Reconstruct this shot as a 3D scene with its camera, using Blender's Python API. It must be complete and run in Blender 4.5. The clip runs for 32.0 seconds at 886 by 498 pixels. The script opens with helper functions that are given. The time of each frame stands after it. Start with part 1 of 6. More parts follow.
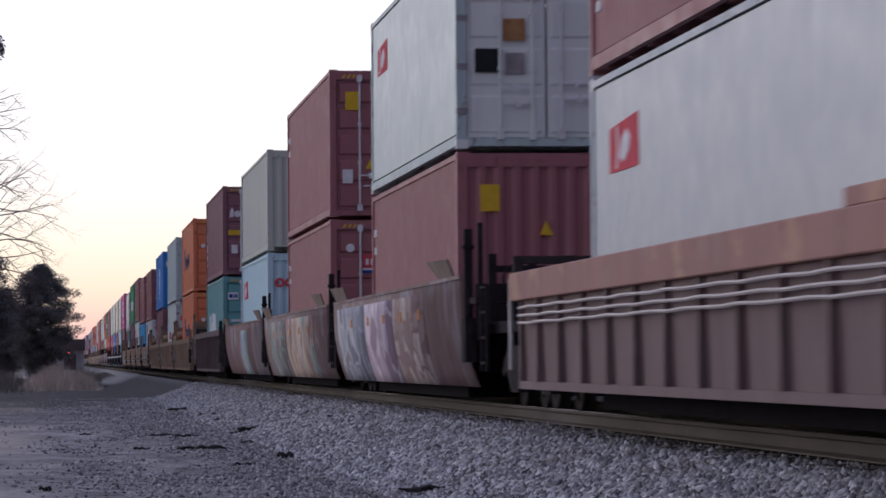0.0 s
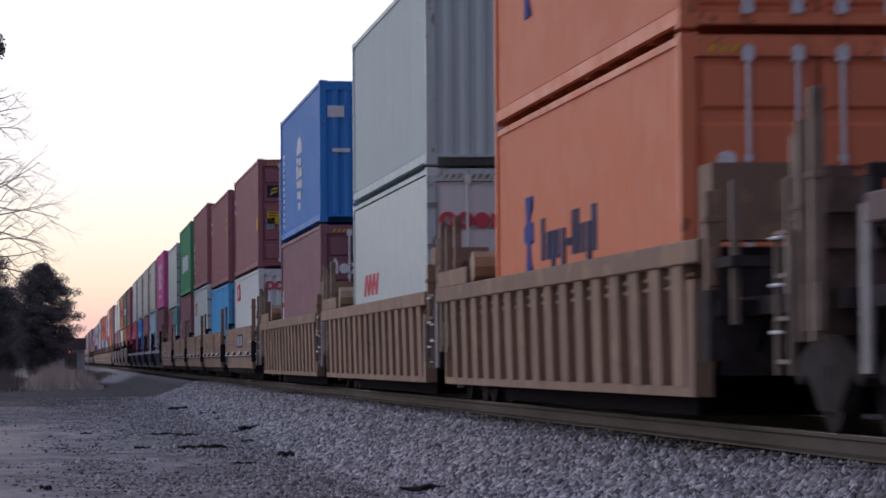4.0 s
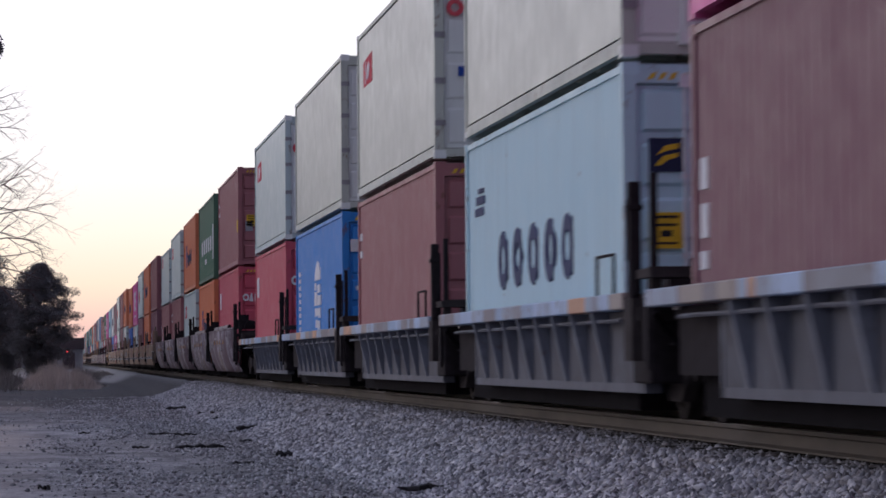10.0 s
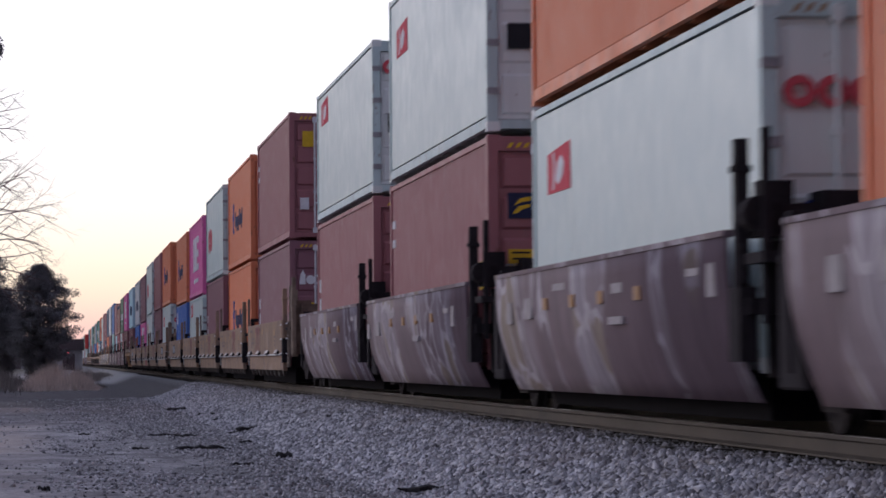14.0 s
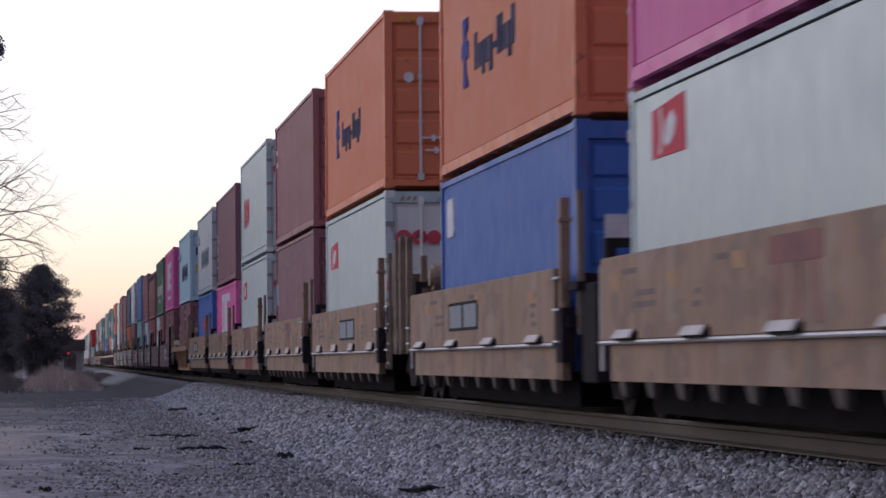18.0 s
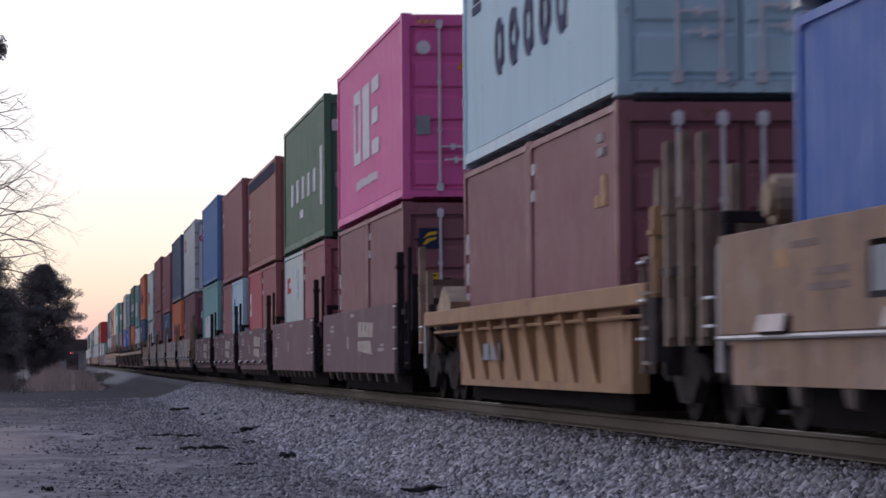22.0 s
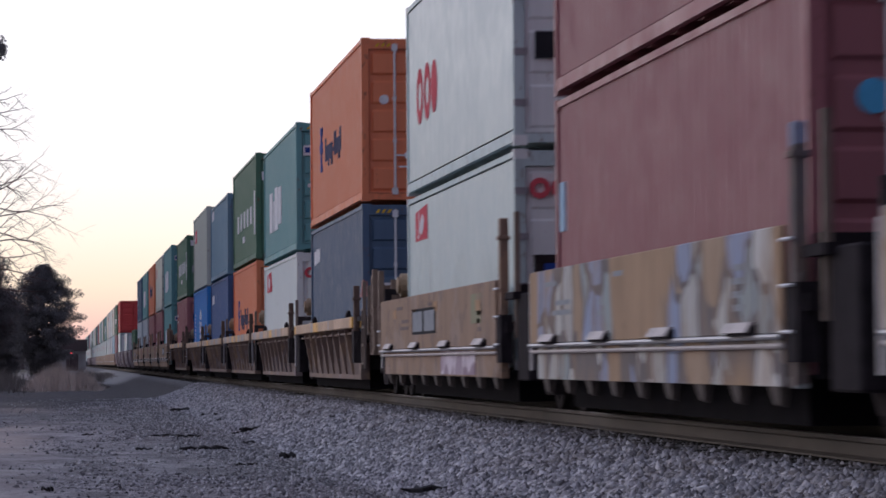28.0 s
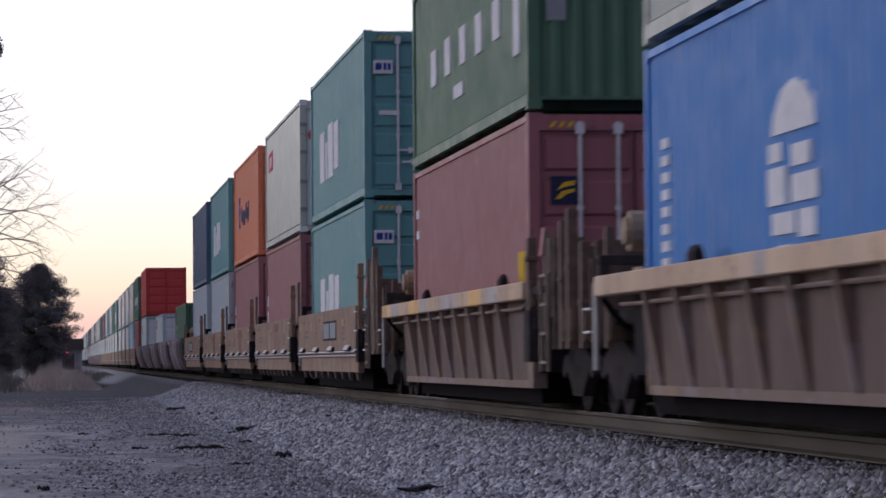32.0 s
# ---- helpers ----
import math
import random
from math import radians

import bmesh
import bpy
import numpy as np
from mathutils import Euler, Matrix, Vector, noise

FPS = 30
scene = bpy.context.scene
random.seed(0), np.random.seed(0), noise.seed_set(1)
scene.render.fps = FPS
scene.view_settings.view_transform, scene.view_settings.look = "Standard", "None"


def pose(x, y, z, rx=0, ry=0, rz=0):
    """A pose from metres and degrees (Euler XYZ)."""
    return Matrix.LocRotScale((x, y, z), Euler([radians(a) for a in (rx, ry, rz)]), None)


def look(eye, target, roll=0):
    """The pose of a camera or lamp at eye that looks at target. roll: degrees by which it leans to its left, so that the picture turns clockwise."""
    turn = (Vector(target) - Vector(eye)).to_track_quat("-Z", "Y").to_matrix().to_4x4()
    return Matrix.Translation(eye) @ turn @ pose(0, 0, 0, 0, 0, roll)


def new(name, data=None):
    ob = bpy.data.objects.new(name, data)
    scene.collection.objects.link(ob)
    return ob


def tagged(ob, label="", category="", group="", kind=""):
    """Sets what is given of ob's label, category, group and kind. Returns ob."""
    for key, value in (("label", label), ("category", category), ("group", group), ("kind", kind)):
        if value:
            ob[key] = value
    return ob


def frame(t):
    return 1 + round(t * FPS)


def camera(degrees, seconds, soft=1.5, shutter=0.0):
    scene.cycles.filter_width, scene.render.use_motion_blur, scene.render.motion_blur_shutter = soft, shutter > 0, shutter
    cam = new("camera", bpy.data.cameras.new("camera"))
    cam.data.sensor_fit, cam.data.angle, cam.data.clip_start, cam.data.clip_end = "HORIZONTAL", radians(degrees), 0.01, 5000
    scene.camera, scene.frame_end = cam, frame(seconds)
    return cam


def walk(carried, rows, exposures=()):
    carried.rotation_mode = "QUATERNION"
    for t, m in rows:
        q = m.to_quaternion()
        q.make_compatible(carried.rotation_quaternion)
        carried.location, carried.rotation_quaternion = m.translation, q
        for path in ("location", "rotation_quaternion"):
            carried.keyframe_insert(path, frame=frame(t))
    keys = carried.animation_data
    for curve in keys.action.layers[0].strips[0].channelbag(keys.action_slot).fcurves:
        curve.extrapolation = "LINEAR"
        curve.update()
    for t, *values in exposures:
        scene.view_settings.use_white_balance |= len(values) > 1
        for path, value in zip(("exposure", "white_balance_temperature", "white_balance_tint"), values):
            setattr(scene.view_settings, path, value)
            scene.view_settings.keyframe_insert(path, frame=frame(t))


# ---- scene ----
SIDE = 5.2625          # from the camera's line to the near side of the containers
MID = SIDE + 1.219     # the track's centre line
SPEED = 26.14          # metres a second
SECONDS = 32.0
RAIL = -0.12           # top of the rails

# ---- camera: stands on the bank, sways a hair ----
cam = camera(15.168, SECONDS, soft=1.6, shutter=0.35)
TURN, TILT, LEAN = -6.5565, 1.910, 0.42
SWAY = (  # seconds, turn and tilt in thousandths of a degree
    (0, 0, 5), (2.5, 14, 0), (5, 8, -16), (7, 6, -16), (8.3, 14, 12), (10, -20, -16), (12.5, -20, 0),
    (14.5, -22, 4), (16.5, -10, 14), (18.5, 5, 8), (20, 29, 4), (24, 39, 10), (27.5, 39, 12), (28.5, 19, 8),
    (29, -24, -2), (32, -29, -2))
GAIN = (  # seconds, stops: the camera's own gain
    (0, 0.1), (1, 0.28), (2, 0.16), (3.5, 0.05), (5, 0.0), (6, 0.14), (7, 0.15), (9, 0.05), (11, 0.04), (12, 0.12), (13, 0.25),
    (14, 0.14), (17, 0.0), (18, 0.04), (20, 0.05), (22, 0.03), (23, 0.17), (24, 0.16), (27, 0.07), (29, 0.04), (31, 0.04), (32, 0.06))
walk(cam, [(t, pose(0, 0, 0.45, 90 + TILT + b / 1000, LEAN, TURN + a / 1000)) for t, a, b in SWAY],
     exposures=[(t, e, 6150, 17) for t, e in GAIN])

# ---- dusk sky and the low, veiled sun ----
world = bpy.data.worlds.new("dusk")
world.use_nodes = True
scene.world = world
wt = world.node_tree
for n in list(wt.nodes):
    wt.nodes.remove(n)


def wnode(kind, **inputs):
    n = wt.nodes.new(kind)
    for k, v in inputs.items():
        n.inputs[k].default_value = v
    return n


w_out, w_back = wnode("ShaderNodeOutputWorld"), wnode("ShaderNodeBackground")
w_back.inputs["Strength"].default_value = 1.0
w_co, w_sep = wnode("ShaderNodeTexCoord"), wnode("ShaderNodeSeparateXYZ")
wt.links.new(w_co.outputs["Generated"], w_sep.inputs[0])
w_ramp = wnode("ShaderNodeValToRGB")
w_map = wnode("ShaderNodeMapRange")
w_map.inputs["From Min"].default_value, w_map.inputs["From Max"].default_value = 0.0, 1.0
wt.links.new(w_sep.outputs["Z"], w_map.inputs["Value"])
wt.links.new(w_map.outputs[0], w_ramp.inputs[0])
# by height over the horizon, towards the set sun
stops = ((0.0, (0.84, 0.50, 0.46)), (0.010, (0.96, 0.62, 0.50)), (0.022, (1.04, 0.84, 0.60)), (0.038, (1.08, 0.98, 0.77)),
         (0.06, (1.06, 1.02, 0.94)), (0.09, (1.12, 1.10, 1.08)), (0.3, (0.80, 0.84, 0.98)), (0.6, (0.48, 0.54, 0.70)), (1.0, (0.36, 0.42, 0.58)))
el = w_ramp.color_ramp.elements
while len(el) < len(stops):
    el.new(0.5)
for e, (at, c) in zip(el, stops):
    e.position, e.color = at, (*c, 1)
# away from the set sun the sky is dim and blue
w_dot = wnode("ShaderNodeVectorMath")
w_dot.operation = "DOT_PRODUCT"
w_dot.inputs[1].default_value = (-0.62, 0.78, 0.0)
wt.links.new(w_co.outputs["Generated"], w_dot.inputs[0])
w_az = wnode("ShaderNodeMapRange")
w_az.interpolation_type = "SMOOTHSTEP"
w_az.inputs["From Min"].default_value, w_az.inputs["From Max"].default_value = -0.7, 0.75
w_az.inputs["To Min"].default_value, w_az.inputs["To Max"].default_value = 0.0, 1.0
wt.links.new(w_dot.outputs["Value"], w_az.inputs["Value"])
w_mix = wnode("ShaderNodeMix")
w_mix.data_type = "RGBA"
w_mix.inputs[6].default_value = (0.200, 0.195, 0.272, 1)
wt.links.new(w_az.outputs[0], w_mix.inputs["Factor"])
wt.links.new(w_ramp.outputs[0], w_mix.inputs[7])
wt.links.new(w_mix.outputs[2], w_back.inputs["Color"])
wt.links.new(w_back.outputs[0], w_out.inputs["Surface"])

sun = new("sun", bpy.data.lights.new("sun", "SUN"))
sun.data.energy, sun.data.angle, sun.data.color = 0.30, radians(25), (1.0, 0.82, 0.72)
sun.matrix_world = look((-62, 78, 16), (0, 0, 0))


# ---- materials ----
def lin(r, g, b):
    f = lambda c: c / 12.92 if c <= 0.04045 else ((c + 0.055) / 1.055) ** 2.4
    return (f(r / 255), f(g / 255), f(b / 255))


class Mat:
    """A small builder of node materials."""

    def __init__(self, name, rough=0.6, metal=0.0):
        self.m = bpy.data.materials.new(name)
        self.m.use_nodes = True
        self.t = self.m.node_tree
        self.b = self.t.nodes["Principled BSDF"]
        self.b.inputs["Roughness"].default_value, self.b.inputs["Metallic"].default_value = rough, metal
        self.co = self.t.nodes.new("ShaderNodeTexCoord").outputs["Object"]
        self.rand = self.t.nodes.new("ShaderNodeObjectInfo").outputs["Random"]

    def put(self, source, target):
        self.t.links.new(source, target)

    def scaled(self, scale, shift=False):
        n = self.t.nodes.new("ShaderNodeMapping")
        n.inputs["Scale"].default_value = scale
        self.put(self.co, n.inputs["Vector"])
        if shift:
            k = self.math("MULTIPLY", self.rand, 37.0)
            c = self.t.nodes.new("ShaderNodeCombineXYZ")
            for i in range(3):
                self.put(k, c.inputs[i])
            self.put(c.outputs[0], n.inputs["Location"])
        return n.outputs[0]

    def noise(self, scale, at=None, detail=4.0, rough=0.55):
        n = self.t.nodes.new("ShaderNodeTexNoise")
        n.inputs["Scale"].default_value, n.inputs["Detail"].default_value, n.inputs["Roughness"].default_value = scale, detail, rough
        self.put(at or self.co, n.inputs["Vector"])
        return n.outputs["Fac"]

    def cells(self, scale, at=None, what="Color"):
        n = self.t.nodes.new("ShaderNodeTexVoronoi")
        n.inputs["Scale"].default_value = scale
        self.put(at or self.co, n.inputs["Vector"])
        return n.outputs[what]

    def ramp(self, value, lo, hi, a=0.0, b=1.0):
        n = self.t.nodes.new("ShaderNodeMapRange")
        for k, v in (("From Min", lo), ("From Max", hi), ("To Min", a), ("To Max", b)):
            n.inputs[k].default_value = v
        self.put(value, n.inputs["Value"])
        return n.outputs[0]

    def math(self, op, a, b):
        n = self.t.nodes.new("ShaderNodeMath")
        n.operation = op
        for i, v in enumerate((a, b)):
            if isinstance(v, (int, float)):
                n.inputs[i].default_value = v
            else:
                self.put(v, n.inputs[i])
        return n.outputs[0]

    def mix(self, fac, a, b):
        n = self.t.nodes.new("ShaderNodeMix")
        n.data_type = "RGBA"
        for i, v in ((0, fac), (6, a), (7, b)):
            if isinstance(v, (int, float)):
                n.inputs[i].default_value = v
            elif isinstance(v, tuple):
                n.inputs[i].default_value = (*v, 1)
            else:
                self.put(v, n.inputs[i])
        return n.outputs[2]

    def bump(self, height, strength, distance):
        n = self.t.nodes.new("ShaderNodeBump")
        n.inputs["Strength"].default_value, n.inputs["Distance"].default_value = strength, distance
        self.put(height, n.inputs["Height"])
        self.put(n.outputs[0], self.b.inputs["Normal"])

    def done(self, colour):
        if isinstance(colour, tuple):
            self.b.inputs["Base Color"].default_value = (*colour, 1)
        else:
            self.put(colour, self.b.inputs["Base Color"])
        return self.m


def scale3(c, k):
    return tuple(min(1.0, x * k) for x in c)


def paint(name, c, rough=0.5, dirt=0.35, rust=(0.16, 0.07, 0.04), worn=0.66):
    """Weathered paint: faded patches, streaks that run down, specks of rust."""
    p = Mat(name, rough)
    tone = p.mix(p.ramp(p.rand, 0, 1, 0.0, 0.40), c, scale3(c, 0.72))
    fade = p.ramp(p.noise(0.55, p.scaled((1, 1, 1), True)), 0.35, 0.7)
    tone = p.mix(p.math("MULTIPLY", fade, 0.28), tone, tuple(0.85 * x + 0.03 for x in c))
    streak = p.ramp(p.noise(5.0, p.scaled((1.0, 1.0, 0.06), True), 3), 0.5, 0.78)
    tone = p.mix(p.math("MULTIPLY", streak, dirt), tone, scale3(c, 0.5))
    speck = p.ramp(p.noise(7.0, p.scaled((1, 1, 0.6), True), 6, 0.7), worn, worn + 0.06)
    tone = p.mix(p.math("MULTIPLY", speck, 0.7), tone, rust)
    p.put(p.ramp(p.noise(3.0), 0.3, 0.7, rough - 0.12, rough + 0.15), p.b.inputs["Roughness"])
    p.bump(p.noise(2.2, p.scaled((1, 1, 0.4), True)), 0.25, 0.02)
    return p.done(tone)


def plain(name, c, rough=0.6, metal=0.0, vary=0.25, size=6.0, gloss=0.5):
    p = Mat(name, rough, metal)
    p.b.inputs["Specular IOR Level"].default_value = gloss
    n = p.ramp(p.noise(size), 0.3, 0.7)
    p.bump(p.noise(size * 6), 0.2, 0.004)
    return p.done(p.mix(n, scale3(c, 1 - vary), scale3(c, 1 + vary)))


def tagged_paint(name, c, marks, amount=0.6, dirt=0.4, size=1.1):
    """Freight car paint with sprayed patches of other colours and grime."""
    p = Mat(name, 0.7)
    p.b.inputs["Specular IOR Level"].default_value = 0.2
    at = p.scaled((1, 1, 1), True)
    tone = p.mix(p.rand, scale3(c, 0.86), scale3(c, 1.1))
    tone = p.mix(p.ramp(p.noise(0.7, at), 0.35, 0.7, 0, 0.5), tone, scale3(c, 0.7))
    for i, m in enumerate(marks):
        at2 = p.scaled((1.0, 0.55 + 0.14 * i, 0.85 + 0.2 * i), True)
        blob = p.ramp(p.noise(size * (1 + 0.4 * i), at2, 5, 0.55), 0.58 - 0.02 * i, 0.61 - 0.02 * i)
        tone = p.mix(p.math("MULTIPLY", blob, amount), tone, m)
    streak = p.ramp(p.noise(4.0, p.scaled((1, 1, 0.08), True), 3), 0.48, 0.8)
    tone = p.mix(p.math("MULTIPLY", streak, dirt), tone, scale3(c, 0.4))
    speck = p.ramp(p.noise(5.0, at, 6, 0.7), 0.62, 0.7)
    tone = p.mix(p.math("MULTIPLY", speck, 0.6), tone, (0.10, 0.05, 0.035))
    p.bump(p.noise(2.0, at), 0.3, 0.02)
    return p.done(tone)


def sprayed_paint(name, c, marks, outline, cover=0.5, size=0.8, amount=0.8, form=(0.0, 0.5, 0.75)):
    """Freight car paint under big sprayed letters: warped patches with outlines, in stretches along the side."""
    p = Mat(name, 0.7)
    p.b.inputs["Specular IOR Level"].default_value = 0.2
    at = p.scaled((1, 1, 1), True)
    tone = p.mix(p.ramp(p.noise(0.8, at), 0.35, 0.7, 0, 0.6), c, scale3(c, 0.68))
    bend = p.t.nodes.new("ShaderNodeTexNoise")
    bend.inputs["Scale"].default_value, bend.inputs["Detail"].default_value = 1.3, 2.0
    p.put(at, bend.inputs["Vector"])
    warp = p.t.nodes.new("ShaderNodeVectorMath")
    warp.operation = "MULTIPLY_ADD"
    p.put(bend.outputs["Color"], warp.inputs[0])
    warp.inputs[1].default_value = (0.0, 0.55, 0.7)
    p.put(p.scaled(form, True), warp.inputs[2])
    pick = p.t.nodes.new("ShaderNodeSeparateColor")
    p.put(p.cells(size * 1.6, warp.outputs[0]), pick.inputs[0])
    ramp = p.t.nodes.new("ShaderNodeValToRGB")
    ramp.color_ramp.interpolation = "CONSTANT"
    e = ramp.color_ramp.elements
    while len(e) < len(marks):
        e.new(0.5)
    for i, k in enumerate(marks):
        e[i].position, e[i].color = i / len(marks), (*k, 1)
    p.put(pick.outputs[0], ramp.inputs[0])
    edge = p.t.nodes.new("ShaderNodeTexVoronoi")
    edge.feature = "DISTANCE_TO_EDGE"
    edge.inputs["Scale"].default_value = size * 1.6
    p.put(warp.outputs[0], edge.inputs["Vector"])
    letters = p.mix(p.ramp(edge.outputs["Distance"], 0.075, 0.05), ramp.outputs[0], outline)
    where = p.ramp(p.noise(0.32, p.scaled((0.0, 1.0, 0.7), True), 2), 0.60 - 0.25 * cover, 0.64 - 0.25 * cover)
    tone = p.mix(p.math("MULTIPLY", where, amount), tone, letters)
    worn = p.ramp(p.noise(2.6, p.scaled((1, 1, 0.45), True), 5, 0.65), 0.46, 0.62)
    tone = p.mix(p.math("MULTIPLY", worn, 0.55), tone, scale3(c, 0.75))
    streak = p.ramp(p.noise(4.5, p.scaled((1, 1, 0.07), True), 3), 0.48, 0.8)
    tone = p.mix(p.math("MULTIPLY", streak, 0.5), tone, scale3(c, 0.42))
    speck = p.ramp(p.noise(5.0, at, 6, 0.7), 0.62, 0.7)
    tone = p.mix(p.math("MULTIPLY", speck, 0.6), tone, (0.10, 0.05, 0.035))
    p.bump(p.noise(2.0, at), 0.3, 0.02)
    return p.done(tone)


def shade(r, g, b, k=0.60):
    """Base colour of a paint that looks (r, g, b) in the dusk."""
    return tuple(min(0.82, x / k) for x in lin(r, g, b))


COLOURS = {
    "brown": shade(126, 79, 83), "russet": shade(126, 80, 74), "maroon": shade(112, 72, 77), "white": shade(152, 167, 167),
    "snow": (0.73, 0.79, 0.77), "cream": shade(153, 158, 150), "grey": shade(147, 156, 161), "bluewhite": shade(150, 177, 214), "orange": (0.80, 0.235, 0.102),
    "rust": shade(172, 92, 62), "pink": shade(188, 84, 138), "green": shade(58, 92, 72), "bright": shade(30, 122, 80),
    "teal": shade(80, 128, 130), "blue": shade(32, 106, 170), "sky": shade(70, 143, 190), "navy": shade(58, 79, 101),
    "slate": shade(86, 115, 132), "denim": shade(74, 107, 149), "mint": shade(108, 148, 147), "ruby": shade(146, 66, 76), "plum": shade(110, 73, 82), "cobalt": shade(47, 87, 150), "indigo": shade(53, 77, 116), "red": shade(160, 63, 79), "crimson": shade(176, 60, 56), "brick": shade(128, 71, 76), "dark": shade(70, 68, 74)}
PAINT = {k: paint("paint_" + k, c, dirt=0.12 if k in ("snow", "orange") else 0.24) for k, c in COLOURS.items()}
PAINT["sky"] = tagged_paint("stained_sky_blue", COLOURS["sky"], (scale3(COLOURS["sky"], 0.62), tuple(0.8 * x + 0.06 for x in COLOURS["sky"])), 0.65, 0.25, 0.6)
REEFER = {k: paint("panel_" + k, COLOURS[k], 0.40, 0.12, (0.30, 0.22, 0.16), 0.69) for k in ("white", "cream", "grey", "bluewhite")}

FRAMES = {k: paint("frame_" + k, c, 0.55, 0.5, worn=0.585) for k, c in COLOURS.items()}
GREYDOOR = paint("door_grey", shade(182, 186, 184), 0.45, 0.25)
STEEL = plain("galvanised_steel", (0.42, 0.42, 0.44), 0.45, 0.6)
LOCKBAR = plain("galvanised_bar", (0.66, 0.67, 0.70), 0.4, 0.15, 0.15)
PALEPLATE = plain("bare_pale_plate", (0.43, 0.375, 0.36), 0.5, 0, 0.25)
WORNGREY = plain("worn_grey_plate", (0.26, 0.25, 0.265), 0.6, 0, 0.35, 3)
FLAP = plain("dull_tan_paint", (0.32, 0.225, 0.14), 0.65, 0, 0.35, 2.5)
POST = plain("worn_tan_post", (0.215, 0.155, 0.115), 0.7, 0, 0.4, 3)
FLAPBROWN = plain("dull_brown_paint", (0.19, 0.145, 0.115), 0.7, 0, 0.35, 2.5)
ROLL = plain("grey_tube", (0.30, 0.26, 0.26), 0.55, 0, 0.2, 2)
MARKER = plain("faded_pink", (0.45, 0.20, 0.19), 0.7, 0, 0.3, 5)
# the blacks also stand in for shade under and between the cars
RUBBER_SHADE = plain("black_rubber_and_shade", (0.012, 0.011, 0.013), 0.95, gloss=0.04)
GRIME_SHADE = plain("black_grime_and_shade", (0.026, 0.022, 0.025), 0.9, gloss=0.08)
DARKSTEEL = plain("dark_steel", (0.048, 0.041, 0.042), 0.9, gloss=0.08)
RUST = plain("rusty_brown_steel", (0.135, 0.088, 0.066), 0.75, 0, 0.4)
WHEELSTEEL = plain("wheel_steel", (0.036, 0.031, 0.031), 0.9, 0.0, gloss=0.08)
M_WHITE = plain("white_mark", (0.72, 0.72, 0.74), 0.85, 0, 0.12, gloss=0.12)
M_RED = plain("red_mark", (0.60, 0.095, 0.120), 0.85, 0, 0.12, gloss=0.12)
M_BLUE = plain("blue_mark", (0.03, 0.07, 0.30), 0.85, 0, 0.15, gloss=0.12)
M_HOOK = plain("faded_blue_mark", (0.06, 0.09, 0.30), 0.85, 0, 0.2, gloss=0.12)
M_NAVY = plain("navy_mark", (0.03, 0.035, 0.075), 0.85, 0, 0.15, gloss=0.12)
M_YELLOW = plain("yellow_mark", (0.68, 0.44, 0.04), 0.85, 0, 0.12, gloss=0.12)
M_ORANGE = plain("orange_mark", (0.75, 0.30, 0.04), 0.85, 0, 0.12, gloss=0.12)
M_SKY = plain("light_blue_mark", (0.10, 0.42, 0.70), 0.85, 0, 0.12, gloss=0.12)
M_GREY = plain("grey_mark", (0.30, 0.32, 0.34), 0.85, 0, 0.12, gloss=0.12)
M_BROWN = plain("faded_brown_mark", (0.135, 0.088, 0.080), 0.7, 0, 0.4)
M_OXBLOOD = plain("faded_dark_red_mark", (0.185, 0.052, 0.050), 0.7, 0, 0.35, 3)
M_STREAK = plain("washed_out_red_mark", (0.215, 0.092, 0.072), 0.7, 0, 0.45, 4)
M_FADED = plain("faded_orange_mark", (0.34, 0.170, 0.060), 0.6, 0, 0.3)
M_RUSTY = plain("rusty_orange_mark", (0.50, 0.20, 0.05), 0.8, 0, 0.3)
M_LOGO = plain("worn_yellowish_mark", (0.37, 0.33, 0.29), 0.75, 0, 0.45, 4)
M_CARD = plain("worn_card", (0.29, 0.26, 0.27), 0.7, 0, 0.35, 5)
M_NAVYWORN = plain("worn_navy_mark", (0.075, 0.085, 0.15), 0.85, 0, 0.25, gloss=0.12)
M_SCRIPT = plain("steel_blue_mark", (0.10, 0.17, 0.33), 0.85, 0, 0.25, gloss=0.12)
M_GHOST = plain("washed_out_blue_mark", (0.44, 0.49, 0.59), 0.85, 0, 0.2, gloss=0.12)
M_PALECARD = plain("pale_blue_card", (0.42, 0.60, 0.74), 0.85, 0, 0.12, gloss=0.12)
DARKFOOT = plain("dark_bracket", (0.072, 0.057, 0.050), 0.85, 0, 0.5, 2.5)
M_DARK = plain("dark_mark", (0.025, 0.025, 0.03), 0.85, 0, 0.12, gloss=0.12)



